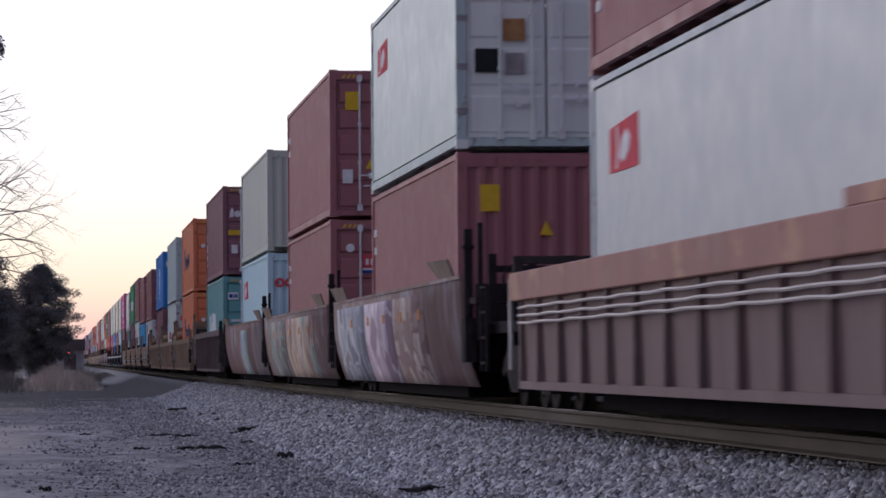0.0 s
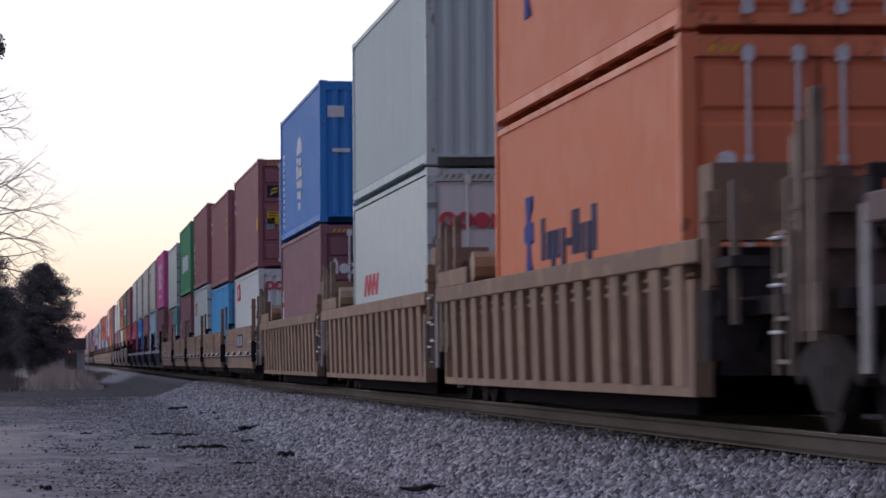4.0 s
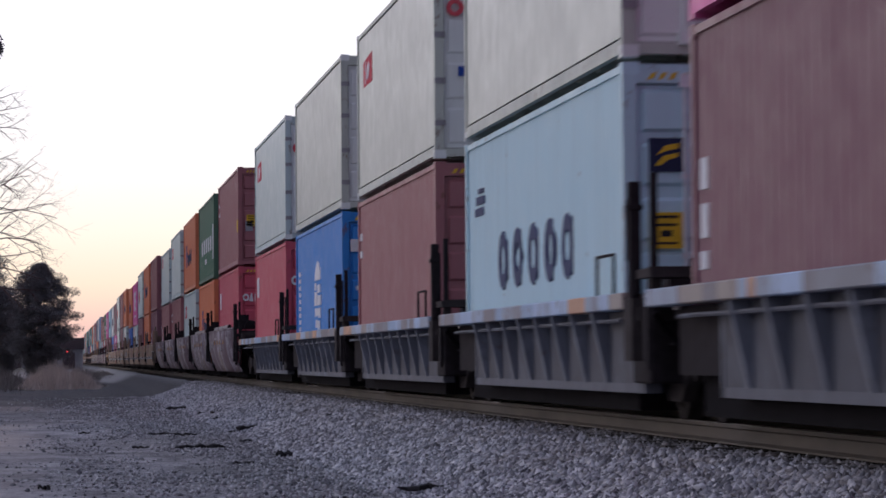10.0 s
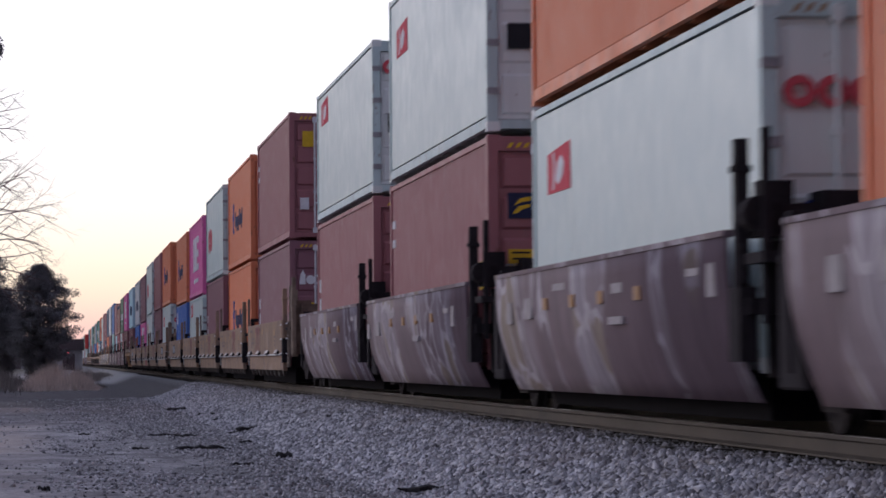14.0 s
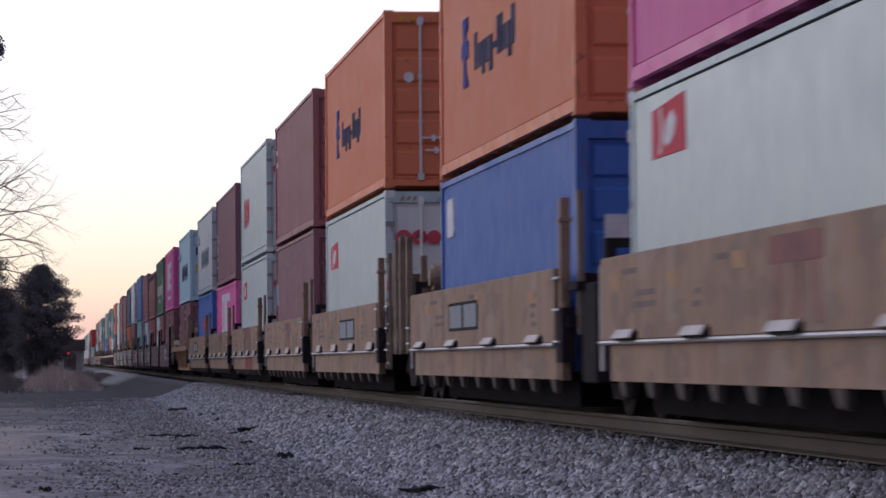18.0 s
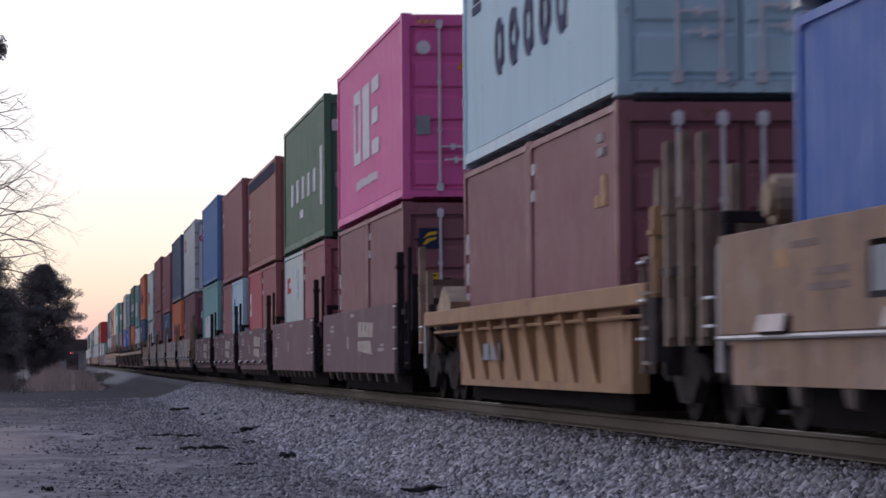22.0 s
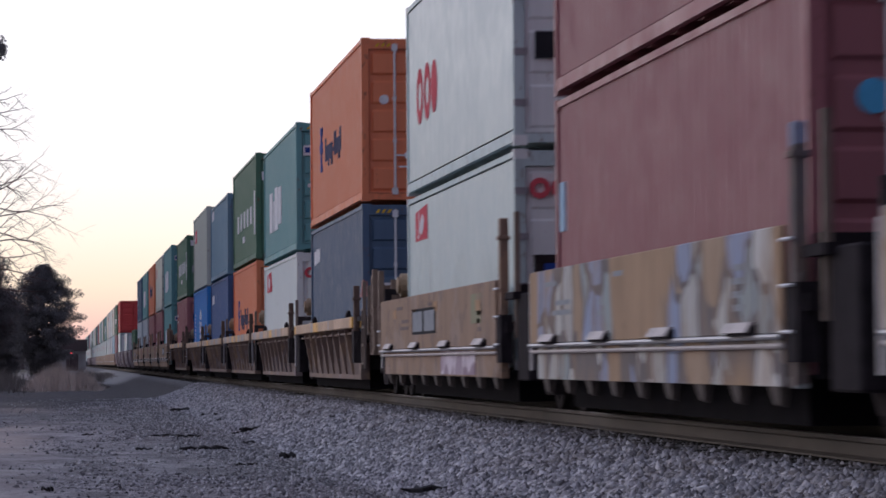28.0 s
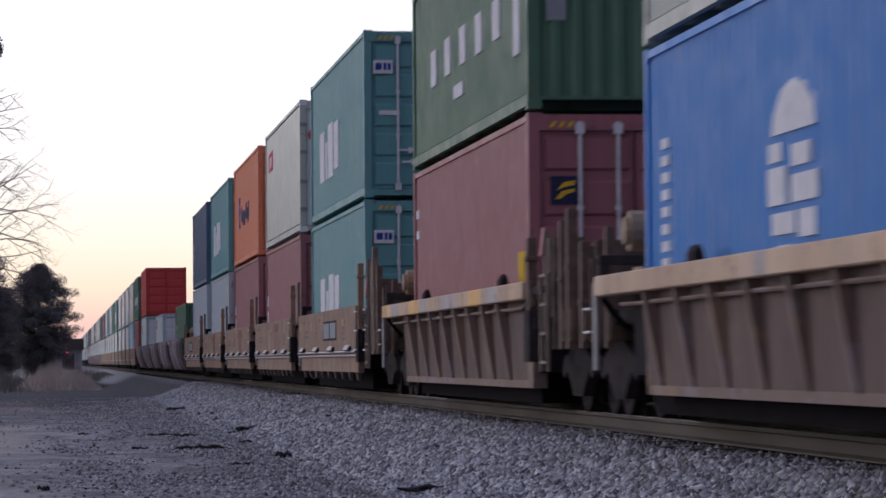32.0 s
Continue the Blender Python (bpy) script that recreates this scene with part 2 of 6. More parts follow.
def patched_rail(name, colours, size=1.0):
    """A top rail repainted piece by piece in blocks of old colours."""
    p = Mat(name, 0.6)
    at = p.scaled((0.0, 1.0, 0.0), True)
    c = p.cells(size, at)
    pick = p.t.nodes.new("ShaderNodeSeparateColor")
    p.put(c, pick.inputs[0])
    ramp = p.t.nodes.new("ShaderNodeValToRGB")
    ramp.color_ramp.interpolation = "CONSTANT"
    e = ramp.color_ramp.elements
    while len(e) < len(colours):
        e.new(0.5)
    for i, k in enumerate(colours):
        e[i].position, e[i].color = i / len(colours), (*k, 1)
    p.put(pick.outputs[0], ramp.inputs[0])
    tone = ramp.outputs[0]
    speck = p.ramp(p.noise(4.0, p.scaled((1, 1, 1), True), 6, 0.7), 0.56, 0.66)
    tone = p.mix(p.math("MULTIPLY", speck, 0.7), tone, (0.13, 0.08, 0.06))
    soot = p.ramp(p.noise(1.1, p.scaled((1, 1, 0.3), True)), 0.4, 0.7)
    tone = p.mix(p.math("MULTIPLY", soot, 0.35), tone, (0.09, 0.08, 0.085))
    p.bump(p.noise(3.0), 0.3, 0.01)
    return p.done(tone)


CARPAINT = {
    "umber": sprayed_paint("umber_car", shade(107, 90, 86), (shade(132, 118, 120), shade(104, 120, 118), shade(150, 146, 150), shade(86, 74, 74), shade(128, 112, 102), shade(96, 104, 112), shade(110, 92, 88)), shade(142, 134, 138), 0.25, 1.25, 0.5),
    "redumber": sprayed_paint("red_umber_car", shade(106, 83, 80), (shade(112, 126, 142), shade(146, 148, 150), shade(128, 136, 146), shade(126, 76, 78)), shade(140, 142, 148), 0.1, 0.5, 0.4),
    "plum": sprayed_paint("plum_car", shade(93, 79, 84), (shade(116, 108, 114), shade(128, 124, 132), shade(84, 74, 80), shade(122, 112, 96)), shade(162, 158, 164), 0.55, 1.1, 0.58, (0.0, 0.75, 0.85)),
    "sand": tagged_paint("sand_car", shade(115, 95, 80), (shade(98, 80, 70), shade(140, 116, 90)), 0.4, 0.5),
    "ochre": tagged_paint("ochre_car", shade(133, 105, 80), (shade(118, 94, 76), shade(146, 116, 78)), 0.4, 0.5),
    "tan": tagged_paint("tan_car", shade(123, 101, 84), (shade(102, 82, 72), shade(128, 114, 106), shade(86, 74, 70)), 0.45, 0.6),
    "sprayed": sprayed_paint("sprayed_tan_car", shade(138, 114, 90), (shade(146, 150, 150), shade(110, 126, 154), shade(168, 171, 170), shade(134, 116, 98), shade(74, 76, 82), shade(156, 160, 158), shade(116, 132, 138)), shade(66, 68, 76), 0.6, 1.25, 0.85, (0.0, 0.75, 0.62)),
    "brownrib": tagged_paint("brown_rib_car", shade(96, 81, 80), (shade(108, 94, 92),), 0.3),
    "buff": tagged_paint("buff_rib_car", shade(106, 90, 82), (shade(130, 108, 84), shade(116, 110, 114)), 0.45),
    "ironrib": tagged_paint("iron_rib", shade(91, 95, 105), (shade(116, 120, 130), shade(80, 80, 86)), 0.35),
    "black": tagged_paint("black_rib_car", shade(74, 76, 84), (shade(100, 106, 118), shade(66, 66, 72)), 0.4),
    "wine": tagged_paint("wine_car", shade(88, 68, 74), (shade(104, 88, 90), shade(72, 58, 62)), 0.35)}
CARPAINT["dark"] = tagged_paint("dark_rib_car", shade(84, 71, 71), (shade(102, 90, 90),), 0.35)
BLUESPRAY = sprayed_paint("blue_spray", shade(112, 118, 126), (shade(92, 112, 136), shade(140, 152, 146), shade(104, 126, 144), shade(150, 152, 144), shade(120, 134, 130)), shade(134, 140, 138), 1.3, 1.1, 0.9)
# darker copies of the iron and buff paints, with the recess's shade in the colour
SHADEIRON = tagged_paint("shaded_iron_recess", shade(60, 62, 70), (shade(74, 77, 86), shade(50, 50, 56)), 0.5, 0.6)
SHADEWELL = tagged_paint("shaded_buff_recess", shade(85, 71, 66), (shade(102, 85, 74), shade(66, 57, 55)), 0.5, 0.6)
GREENSPRAY = tagged_paint("green_spray", shade(116, 116, 92), (shade(96, 128, 96), shade(122, 102, 86)), 0.75, 0.5)
REDSPRAY = tagged_paint("red_spray", shade(114, 52, 52), (shade(104, 66, 60), shade(128, 58, 56)), 0.6, 0.5)
SOOTSPRAY = tagged_paint("soot_spray", shade(84, 66, 66), (shade(120, 62, 60), shade(98, 84, 74)), 0.6, 0.6)
GRAFFITI = {
    "grey": sprayed_paint("grey_spray", shade(110, 104, 108), (shade(116, 122, 132), shade(140, 144, 152), shade(98, 104, 114), shade(168, 170, 176), shade(122, 112, 108)), shade(160, 162, 170), 1.1, 1.5, 0.85),
    "lilac": sprayed_paint("lilac_spray", shade(128, 108, 122), (shade(152, 138, 148), shade(166, 156, 164), shade(126, 110, 120), shade(142, 126, 134)), shade(180, 172, 178), 0.95, 1.0, 0.85),
    "pale": sprayed_paint("pale_spray", shade(112, 92, 92), (shade(148, 138, 134), shade(128, 116, 112), shade(160, 152, 146), shade(108, 92, 90)), shade(104, 86, 84), 0.9, 1.7, 0.8),
    "teal": sprayed_paint("teal_spray", shade(106, 98, 96), (shade(104, 128, 124), shade(126, 136, 132), shade(118, 104, 100), shade(148, 148, 142)), shade(144, 150, 146), 0.9, 1.5, 0.75),
    "cream": sprayed_paint("cream_spray", shade(118, 98, 92), (shade(164, 146, 126), shade(150, 130, 118), shade(120, 146, 140), shade(176, 160, 138), shade(132, 108, 104)), shade(172, 162, 150), 1.1, 1.3, 0.85)}
CHORD = {k: CARPAINT[k] for k in CARPAINT}
CHORD["black"] = patched_rail("patched_rail", (shade(112, 128, 152), shade(94, 98, 108), shade(152, 112, 84), shade(104, 126, 154), shade(116, 108, 104), shade(122, 142, 168), shade(88, 86, 94), shade(108, 120, 138)), 1.1)
CHORD["buff"] = patched_rail("buff_patched_rail", (shade(160, 134, 108), shade(150, 124, 100), shade(192, 146, 78), shade(140, 132, 130), shade(164, 140, 116)), 0.9)
CHORD["brownrib"] = tagged_paint("brown_chord", shade(138, 103, 96), (shade(128, 108, 100), shade(158, 128, 104)), 0.5)


# ---- mesh helpers ----
def boxes(*items):
    """One bmesh of boxes, each (x0, y0, z0, x1, y1, z1)."""
    bm = bmesh.new()
    for x0, y0, z0, x1, y1, z1 in items:
        v = [bm.verts.new((x, y, z)) for x in (x0, x1) for y in (y0, y1) for z in (z0, z1)]
        for q in ((0, 1, 3, 2), (4, 6, 7, 5), (0, 4, 5, 1), (2, 3, 7, 6), (0, 2, 6, 4), (1, 5, 7, 3)):
            bm.faces.new([v[i] for i in q])
    bmesh.ops.recalc_face_normals(bm, faces=bm.faces)
    return bm


def loft(profile, y0, y1, closed=True):
    """A bar along y with the outline profile of (x, z)."""
    bm = bmesh.new()
    a = [bm.verts.new((x, y0, z)) for x, z in profile]
    b = [bm.verts.new((x, y1, z)) for x, z in profile]
    n = len(profile)
    for i in range(n if closed else n - 1):
        j = (i + 1) % n
        bm.faces.new((a[i], a[j], b[j], b[i]))
    if closed:
        bm.faces.new(a[::-1])
        bm.faces.new(b)
    bmesh.ops.recalc_face_normals(bm, faces=bm.faces)
    return bm


def tube(bm, a, b, r0, r1, n=8, caps=True):
    a, b = Vector(a), Vector(b)
    q = (b - a).to_track_quat("Z", "Y").to_matrix()
    ring = [[bm.verts.new(p + q @ Vector((r * math.cos(2 * math.pi * i / n), r * math.sin(2 * math.pi * i / n), 0))) for i in range(n)] for p, r in ((a, r0), (b, r1))]
    for i in range(n):
        j = (i + 1) % n
        bm.faces.new((ring[0][i], ring[0][j], ring[1][j], ring[1][i]))
    if caps:
        bm.faces.new(ring[0][::-1])
        bm.faces.new(ring[1])
    return bm


def tubes(*items, n=8):
    bm = bmesh.new()
    for a, b, r in items:
        tube(bm, a, b, r, r, n)
    return bm


MESHES = {}


def mesh_of(key, make, bevel=0.0):
    """The mesh named by key, made once by make()."""
    if key not in MESHES:
        bm = make()
        if bevel:
            bmesh.ops.bevel(bm, geom=bm.edges[:], offset=bevel, segments=1, affect="EDGES")
        me = bpy.data.meshes.new(key[0] if isinstance(key, tuple) else key)
        bm.to_mesh(me)
        bm.free()
        me.materials.append(None)
        MESHES[key] = me
    return MESHES[key]


def dress(ob, material):
    ob.material_slots[0].link = "OBJECT"
    ob.material_slots[0].material = material
    return ob


def part(name, mesh, material, parent, label="", at=None):
    """Links a bmesh, or a shared mesh, as one mesh object under a thing or a part."""
    if isinstance(mesh, bmesh.types.BMesh):
        me = bpy.data.meshes.new(name)
        mesh.to_mesh(me)
        mesh.free()
        me.materials.append(None)
        mesh = me
    ob = dress(new(name, mesh), material)
    ob.parent = parent
    if at is not None:
        ob.matrix_basis = at
    return tagged(ob, label)


def thing(name, m, label, category, group="", kind=""):
    ob = new(name)
    ob.empty_display_size = 0.3
    ob.matrix_basis = m
    return tagged(ob, label, category, group, kind)


MOVING = []   # (thing, place along the train)


# ---- the ground: one sheet with the track's bank ----
def bank(x):
    """Height of the ground across the track."""
    d = abs(x - MID)
    if d < 1.45:
        return -0.345
    if d < 3.1:
        k = (d - 1.45) / 1.65
        return -0.345 - 0.555 * (k * k * (3 - 2 * k) * 0.35 + k * 0.65)
    return -0.90


def ground_height(x, y):
    z = bank(x)
    d = abs(x - MID)
    rough = 0.05 if d > 3.1 else 0.02
    z += rough * noise.noise((x * 0.55, y * 0.16, 0.3)) + 0.018 * noise.noise((x * 1.7, y * 1.1, 4.2)) * (d > 1.3)
    if x > 8.0:     # unseen bank added beyond the track, to darken the gaps under the cars
        z += 1.7 * min(1.0, (x - 8.0) / 2.5)
    if x < -3.2:
        z += 0.6 * min(1.0, (-3.2 - x) / 5) * (0.7 + 0.5 * noise.noise((x * 0.1, y * 0.03, 9)))
    return z


def build_ground():
    xs = [-900, -300, -120, -60, -30, -18, -12, -9, -7, -5.5, -4.5] + [-4 + 0.2 * i for i in range(0, 49)] + [6.1, 6.9, 7.6, 8.0, 8.5, 9, 9.6, 10.5, 14, 20, 40, 90, 200, 500, 1200]
    ys = [-300, -100, -40, -15, 0, 6, 10] + [12 + 0.5 * i for i in range(0, 120)] + [72 + 2 * i for i in range(0, 60)] + [200, 215, 230, 250, 275, 300, 340, 400, 480, 600, 800, 1100, 1600, 2400, 4000]
    bm = bmesh.new()
    grid = [[bm.verts.new((x, y, ground_height(x, y))) for x in xs] for y in ys]
    for a, b in zip(grid, grid[1:]):
        for i in range(len(xs) - 1):
            bm.faces.new((a[i], a[i + 1], b[i + 1], b[i]))
    for f in bm.faces:
        f.smooth = True
    p = Mat("trackside_ground", 0.95)
    sep = p.t.nodes.new("ShaderNodeSeparateXYZ")
    p.put(p.co, sep.inputs[0])
    x, y = sep.outputs["X"], sep.outputs["Y"]
    chips = p.cells(18.0)
    tone = p.t.nodes.new("ShaderNodeRGBToBW")
    p.put(chips, tone.inputs[0])
    stone = p.mix(tone.outputs[0], (0.085, 0.084, 0.090), (0.34, 0.335, 0.35))
    dirt = p.mix(p.ramp(p.noise(1.3, p.scaled((1, 0.5, 1))), 0.36, 0.64), (0.15, 0.138, 0.148), (0.50, 0.47, 0.495))
    cinder = p.ramp(p.noise(5.5, p.scaled((1, 0.55, 1)), 6, 0.72), 0.54, 0.60)
    cinder = p.math("MULTIPLY", cinder, p.ramp(p.noise(0.5, p.scaled((1, 0.35, 1))), 0.40, 0.56))
    dirt = p.mix(p.math("MULTIPLY", cinder, 0.85), dirt, (0.035, 0.033, 0.038))
    smear = p.ramp(p.noise(2.1, p.scaled((0.8, 0.5, 1)), 5, 0.62), 0.55, 0.68)
    # crushed stone thins out away from the bank, with drifts of black soil
    wander = p.math("MULTIPLY", p.ramp(p.noise(0.35, p.scaled((1, 0.4, 1))), 0.2, 0.8, -2.2, 2.2), 1.0)
    side = p.ramp(p.math("ADD", x, wander), 0.4, 2.6)
    grit = p.ramp(p.noise(9.0, None, 5, 0.7), 0.40, 0.55, 0.0, 0.6)
    tone2 = p.mix(p.math("MAXIMUM", side, grit), dirt, stone)
    tone2 = p.mix(p.math("MULTIPLY", p.math("MULTIPLY", smear, p.ramp(x, 4.0, 2.4)), 0.7), tone2, (0.045, 0.042, 0.052))
    # bare soil on the drive, dead grass further out
    soil = p.ramp(p.noise(0.22, p.scaled((1.0, 0.3, 1))), 0.36, 0.56)
    drive = p.math("MULTIPLY", p.ramp(x, 0.0, -1.0), soil)
    tone2 = p.mix(p.math("MULTIPLY", drive, 0.85), tone2, (0.48, 0.40, 0.36))
    # the dark cover also goes over the added bank beyond the track
    far = p.math("MAXIMUM", p.ramp(x, -3.0, -6.0), p.ramp(x, 8.0, 8.9))
    tone2 = p.mix(far, tone2, p.mix(p.noise(2.0), (0.05, 0.045, 0.03), (0.12, 0.10, 0.06)))
    # the band of darker ground across the drive, and a pale gravel crossing beyond
    edge = p.ramp(p.noise(0.35, p.scaled((1, 0.25, 1))), 0.3, 0.7, -12.0, 12.0)
    dark_band = p.math("MULTIPLY", p.ramp(p.math("ADD", y, edge), 66, 112, 0.0, 1.0), p.ramp(y, 230, 200))
    reach = p.math("MAXIMUM", p.ramp(x, 3.4, 2.2), p.math("MULTIPLY", p.ramp(y, 108, 128), p.ramp(x, 5.2, 4.5)))
    tone2 = p.mix(p.math("MULTIPLY", p.math("MULTIPLY", dark_band, reach), 0.9), tone2, (0.050, 0.045, 0.049))
    pale = p.math("MULTIPLY", p.math("MULTIPLY", p.ramp(y, 205, 235), p.ramp(y, 420, 380)), p.math("MULTIPLY", p.ramp(x, 1.9, 2.5), p.ramp(x, 6.0, 5.2)))
    tone2 = p.mix(pale, tone2, (0.36, 0.35, 0.34))
    # oil, brake dust and the train's shade, painted in from the near rail on
    oil_shade = p.math("MULTIPLY", p.ramp(p.math("ADD", x, p.ramp(p.noise(2.4), 0.3, 0.7, -0.15, 0.15)), 5.45, 5.85), 0.88)
    tone2 = p.mix(oil_shade, tone2, (0.042, 0.036, 0.032))
    p.bump(p.math("ADD", p.noise(22.0, None, 6, 0.7), tone.outputs[0]), 0.9, 0.03)
    me = bpy.data.meshes.new("ground")
    bm.to_mesh(me)
    bm.free()
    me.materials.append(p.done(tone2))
    return tagged(new("ground", me), "bare trackside ground of gravel and dark soil", "ground", kind="structure")


build_ground()


def stones(name, count, x0, x1, y0, y1, size, material, label, thin=None):
    """Loose stones, eight faces each, strewn over the ground."""
    rng = np.random.default_rng(len(name) + count)
    base = np.array([(1, 0, 0), (-1, 0, 0), (0, 1, 0), (0, -1, 0), (0, 0, 1), (0, 0, -1)], float)
    faces = np.array([(0, 2, 4), (2, 1, 4), (1, 3, 4), (3, 0, 4), (2, 0, 5), (1, 2, 5), (3, 1, 5), (0, 3, 5)])
    xs = rng.uniform(x0, x1, count)
    ys = y0 + (y1 - y0) * rng.random(count) ** 1.25
    keep = np.ones(count, bool) if thin is None else rng.random(count) < np.clip(thin(xs, ys), 0, 1)
    xs, ys = xs[keep], ys[keep]
    n = len(xs)
    zs = np.array([ground_height(float(a), float(b)) for a, b in zip(xs, ys)])
    v = base[None] * rng.uniform(0.65, 1.25, (n, 6, 1)) + rng.normal(0, 0.30, (n, 6, 3))
    v *= size * (0.45 + 1.15 * rng.random((n, 1, 1)) ** 1.6) * np.array([1, 1, 0.8])
    a = rng.uniform(0, 6.283, n)
    c, s = np.cos(a)[:, None], np.sin(a)[:, None]
    v = np.stack((v[..., 0] * c - v[..., 1] * s, v[..., 0] * s + v[..., 1] * c, v[..., 2]), -1)
    v += np.stack((xs, ys, zs + size * 0.15), -1)[:, None]
    f = (faces[None] + 6 * np.arange(n)[:, None, None]).reshape(-1)
    me = bpy.data.meshes.new(name)
    me.vertices.add(6 * n)
    me.vertices.foreach_set("co", v.reshape(-1))
    me.loops.add(len(f))
    me.loops.foreach_set("vertex_index", f.astype(np.int32))
    me.polygons.add(8 * n)
    me.polygons.foreach_set("loop_start", np.arange(0, 24 * n, 3, dtype=np.int32))
    me.update(calc_edges=True)
    me.validate()
    me.materials.append(material)
    return tagged(new(name, me), label, "gravel", kind="stuff")


def stone_material(name, dark, light):
    p = Mat(name, 0.85)
    isle = p.t.nodes.new("ShaderNodeNewGeometry").outputs["Random Per Island"]
    c = p.mix(p.ramp(p.math("POWER", isle, 1.35), 0, 1), dark, light)
    warm = p.ramp(p.noise(3.1), 0.5, 0.75, 0, 0.3)
    c = p.mix(warm, c, scale3(light, 0.8))
    # brake dust and rust near the rail
    sep = p.t.nodes.new("ShaderNodeSeparateXYZ")
    p.put(p.co, sep.inputs[0])
    stain = p.ramp(p.math("ADD", sep.outputs["X"], p.ramp(p.noise(0.8), 0.3, 0.7, -0.5, 0.5)), 4.2, 5.4, 0.0, 0.45)
    c = p.mix(stain, c, scale3((0.17, 0.125, 0.095), 1.0))
    p.bump(p.noise(60.0), 0.4, 0.006)
    return p.done(c)


def drift(x, y):
    """Patches where the stones lie thick, and bare soil between."""
    return np.array([min(1.0, max(0.08, 0.55 + 1.6 * noise.noise((a * 0.8, b * 0.22, 7.7)))) for a, b in zip(x, y)])


BALLAST = stone_material("ballast_stone", (0.090, 0.090, 0.104), (0.68, 0.668, 0.70))
CINDER = plain("black_cinder", (0.022, 0.020, 0.026), 0.9, 0, 0.3, 8)
stones("ballast", 125000, 3.2, 5.68, 17, 125, 0.034, BALLAST, "pale grey crushed-stone ballast banked beside the rail")
stones("loose_gravel", 105000, -1.8, 3.4, 24, 125, 0.023, stone_material("dusty_stone", (0.095, 0.094, 0.105), (0.56, 0.55, 0.57)), "loose grey stones strewn over dark soil", lambda x, y: (0.03 + 0.97 * np.clip((x + 0.6) / 3.6, 0, 1) ** 1.3) * np.maximum(drift(x, y), np.clip((x - 1.6) / 1.4, 0, 1)))


def clusters(x, y):
    """Long drifts of black chips, thickest some way down the drive."""
    return np.array([max(0.0, 2.6 * noise.noise((a * 1.1, b * 0.20, 3.1)) - 0.35) * max(0.0, 1 - abs(a - 1.6) / 4.2) for a, b in zip(x, y)])


stones("black_chips", 5000, -1.6, 4.4, 25, 100, 0.017, CINDER, "black chips of cinder and bark scattered over the soil", clusters)


# ---- rails and sleepers ----
def build_track():
    rusty = Mat("rail_rust", 0.8)
    rust = rusty.done(rusty.mix(rusty.ramp(rusty.noise(3.0, rusty.scaled((1, 0.2, 1))), 0.3, 0.7), (0.038, 0.030, 0.023), (0.085, 0.067, 0.049)))
    bright = plain("polished_railhead", (0.30, 0.28, 0.27), 0.35, 0.7)
    for side in (-1, 1):
        x = MID + side * 0.755
        half = [(0.036, 0.0), (0.037, -0.03), (0.01, -0.045), (0.009, -0.135), (0.07, -0.155), (0.07, -0.17)]
        rail = thing("rail", pose(x, 0, RAIL), "long rusty steel rail lying on the ballast", "rail", "rails of the track", "structure")
        part("rail_bar", loft([(a, b - 0.004) for a, b in half] + [(-a, b - 0.004) for a, b in half[::-1]], -60, 1500), rust, rail)
        part("rail_head", loft([(-0.034, -0.004), (0.034, -0.004), (0.032, 0.0), (-0.032, 0.0)], -60, 1500), bright, rail, "worn shiny running surface")
    bm = bmesh.new()
    for i in range(420):
        y = 8 + 0.52 * i
        for x0, x1 in ((MID - 1.3, MID + 1.3),):
            v = [bm.verts.new((x, yy, z)) for x in (x0, x1) for yy in (y, y + 0.23) for z in (-0.44, -0.322 + 0.02 * ((i * 7) % 5) / 5)]
            for q in ((0, 1, 3, 2), (4, 6, 7, 5), (0, 4, 5, 1), (2, 3, 7, 6), (1, 5, 7, 3)):
                bm.faces.new([v[k] for k in q])
    me = bpy.data.meshes.new("sleepers")
    bm.to_mesh(me)
    bm.free()
    me.materials.append(plain("sleeper_wood", (0.042, 0.036, 0.031), 0.9, 0, 0.4, 4))
    tagged(new("sleepers", me), "dark creosoted wooden sleepers sunk in ballast", "sleepers", kind="stuff")


build_track()


# ---- containers ----
def corrugated(y0, y1, z0, z1, x, out, pitch=0.278, deep=0.036):
    """A sheet at x with upright corrugations; out is the sign of its outer side."""
    n = max(2, round((y1 - y0) / pitch))
    step = (y1 - y0) / n
    line = []
    for i in range(n):
        a = y0 + i * step
        line += [(a, 0), (a + step * 0.26, 0), (a + step * 0.5, deep), (a + step * 0.76, deep)]
    line.append((y1, 0))
    bm = bmesh.new()
    lo = [bm.verts.new((x - out * d, y, z0)) for y, d in line]
    hi = [bm.verts.new((x - out * d, y, z1)) for y, d in line]
    for i in range(len(line) - 1):
        f = (lo[i], lo[i + 1], hi[i + 1], hi[i])
        bm.faces.new(f if out > 0 else f[::-1])
    return bm


def turned(bm, m):
    bmesh.ops.transform(bm, matrix=m, verts=bm.verts)
    return bm


def merged(*bms):
    out = bmesh.new()
    for b in bms:
        me = bpy.data.meshes.new("join")
        b.to_mesh(me)
        b.free()
        out.from_mesh(me)
        bpy.data.meshes.remove(me)
    return out


W = 1.219
TALL = {"h": 2.896, "m": 2.743, "l": 2.591}


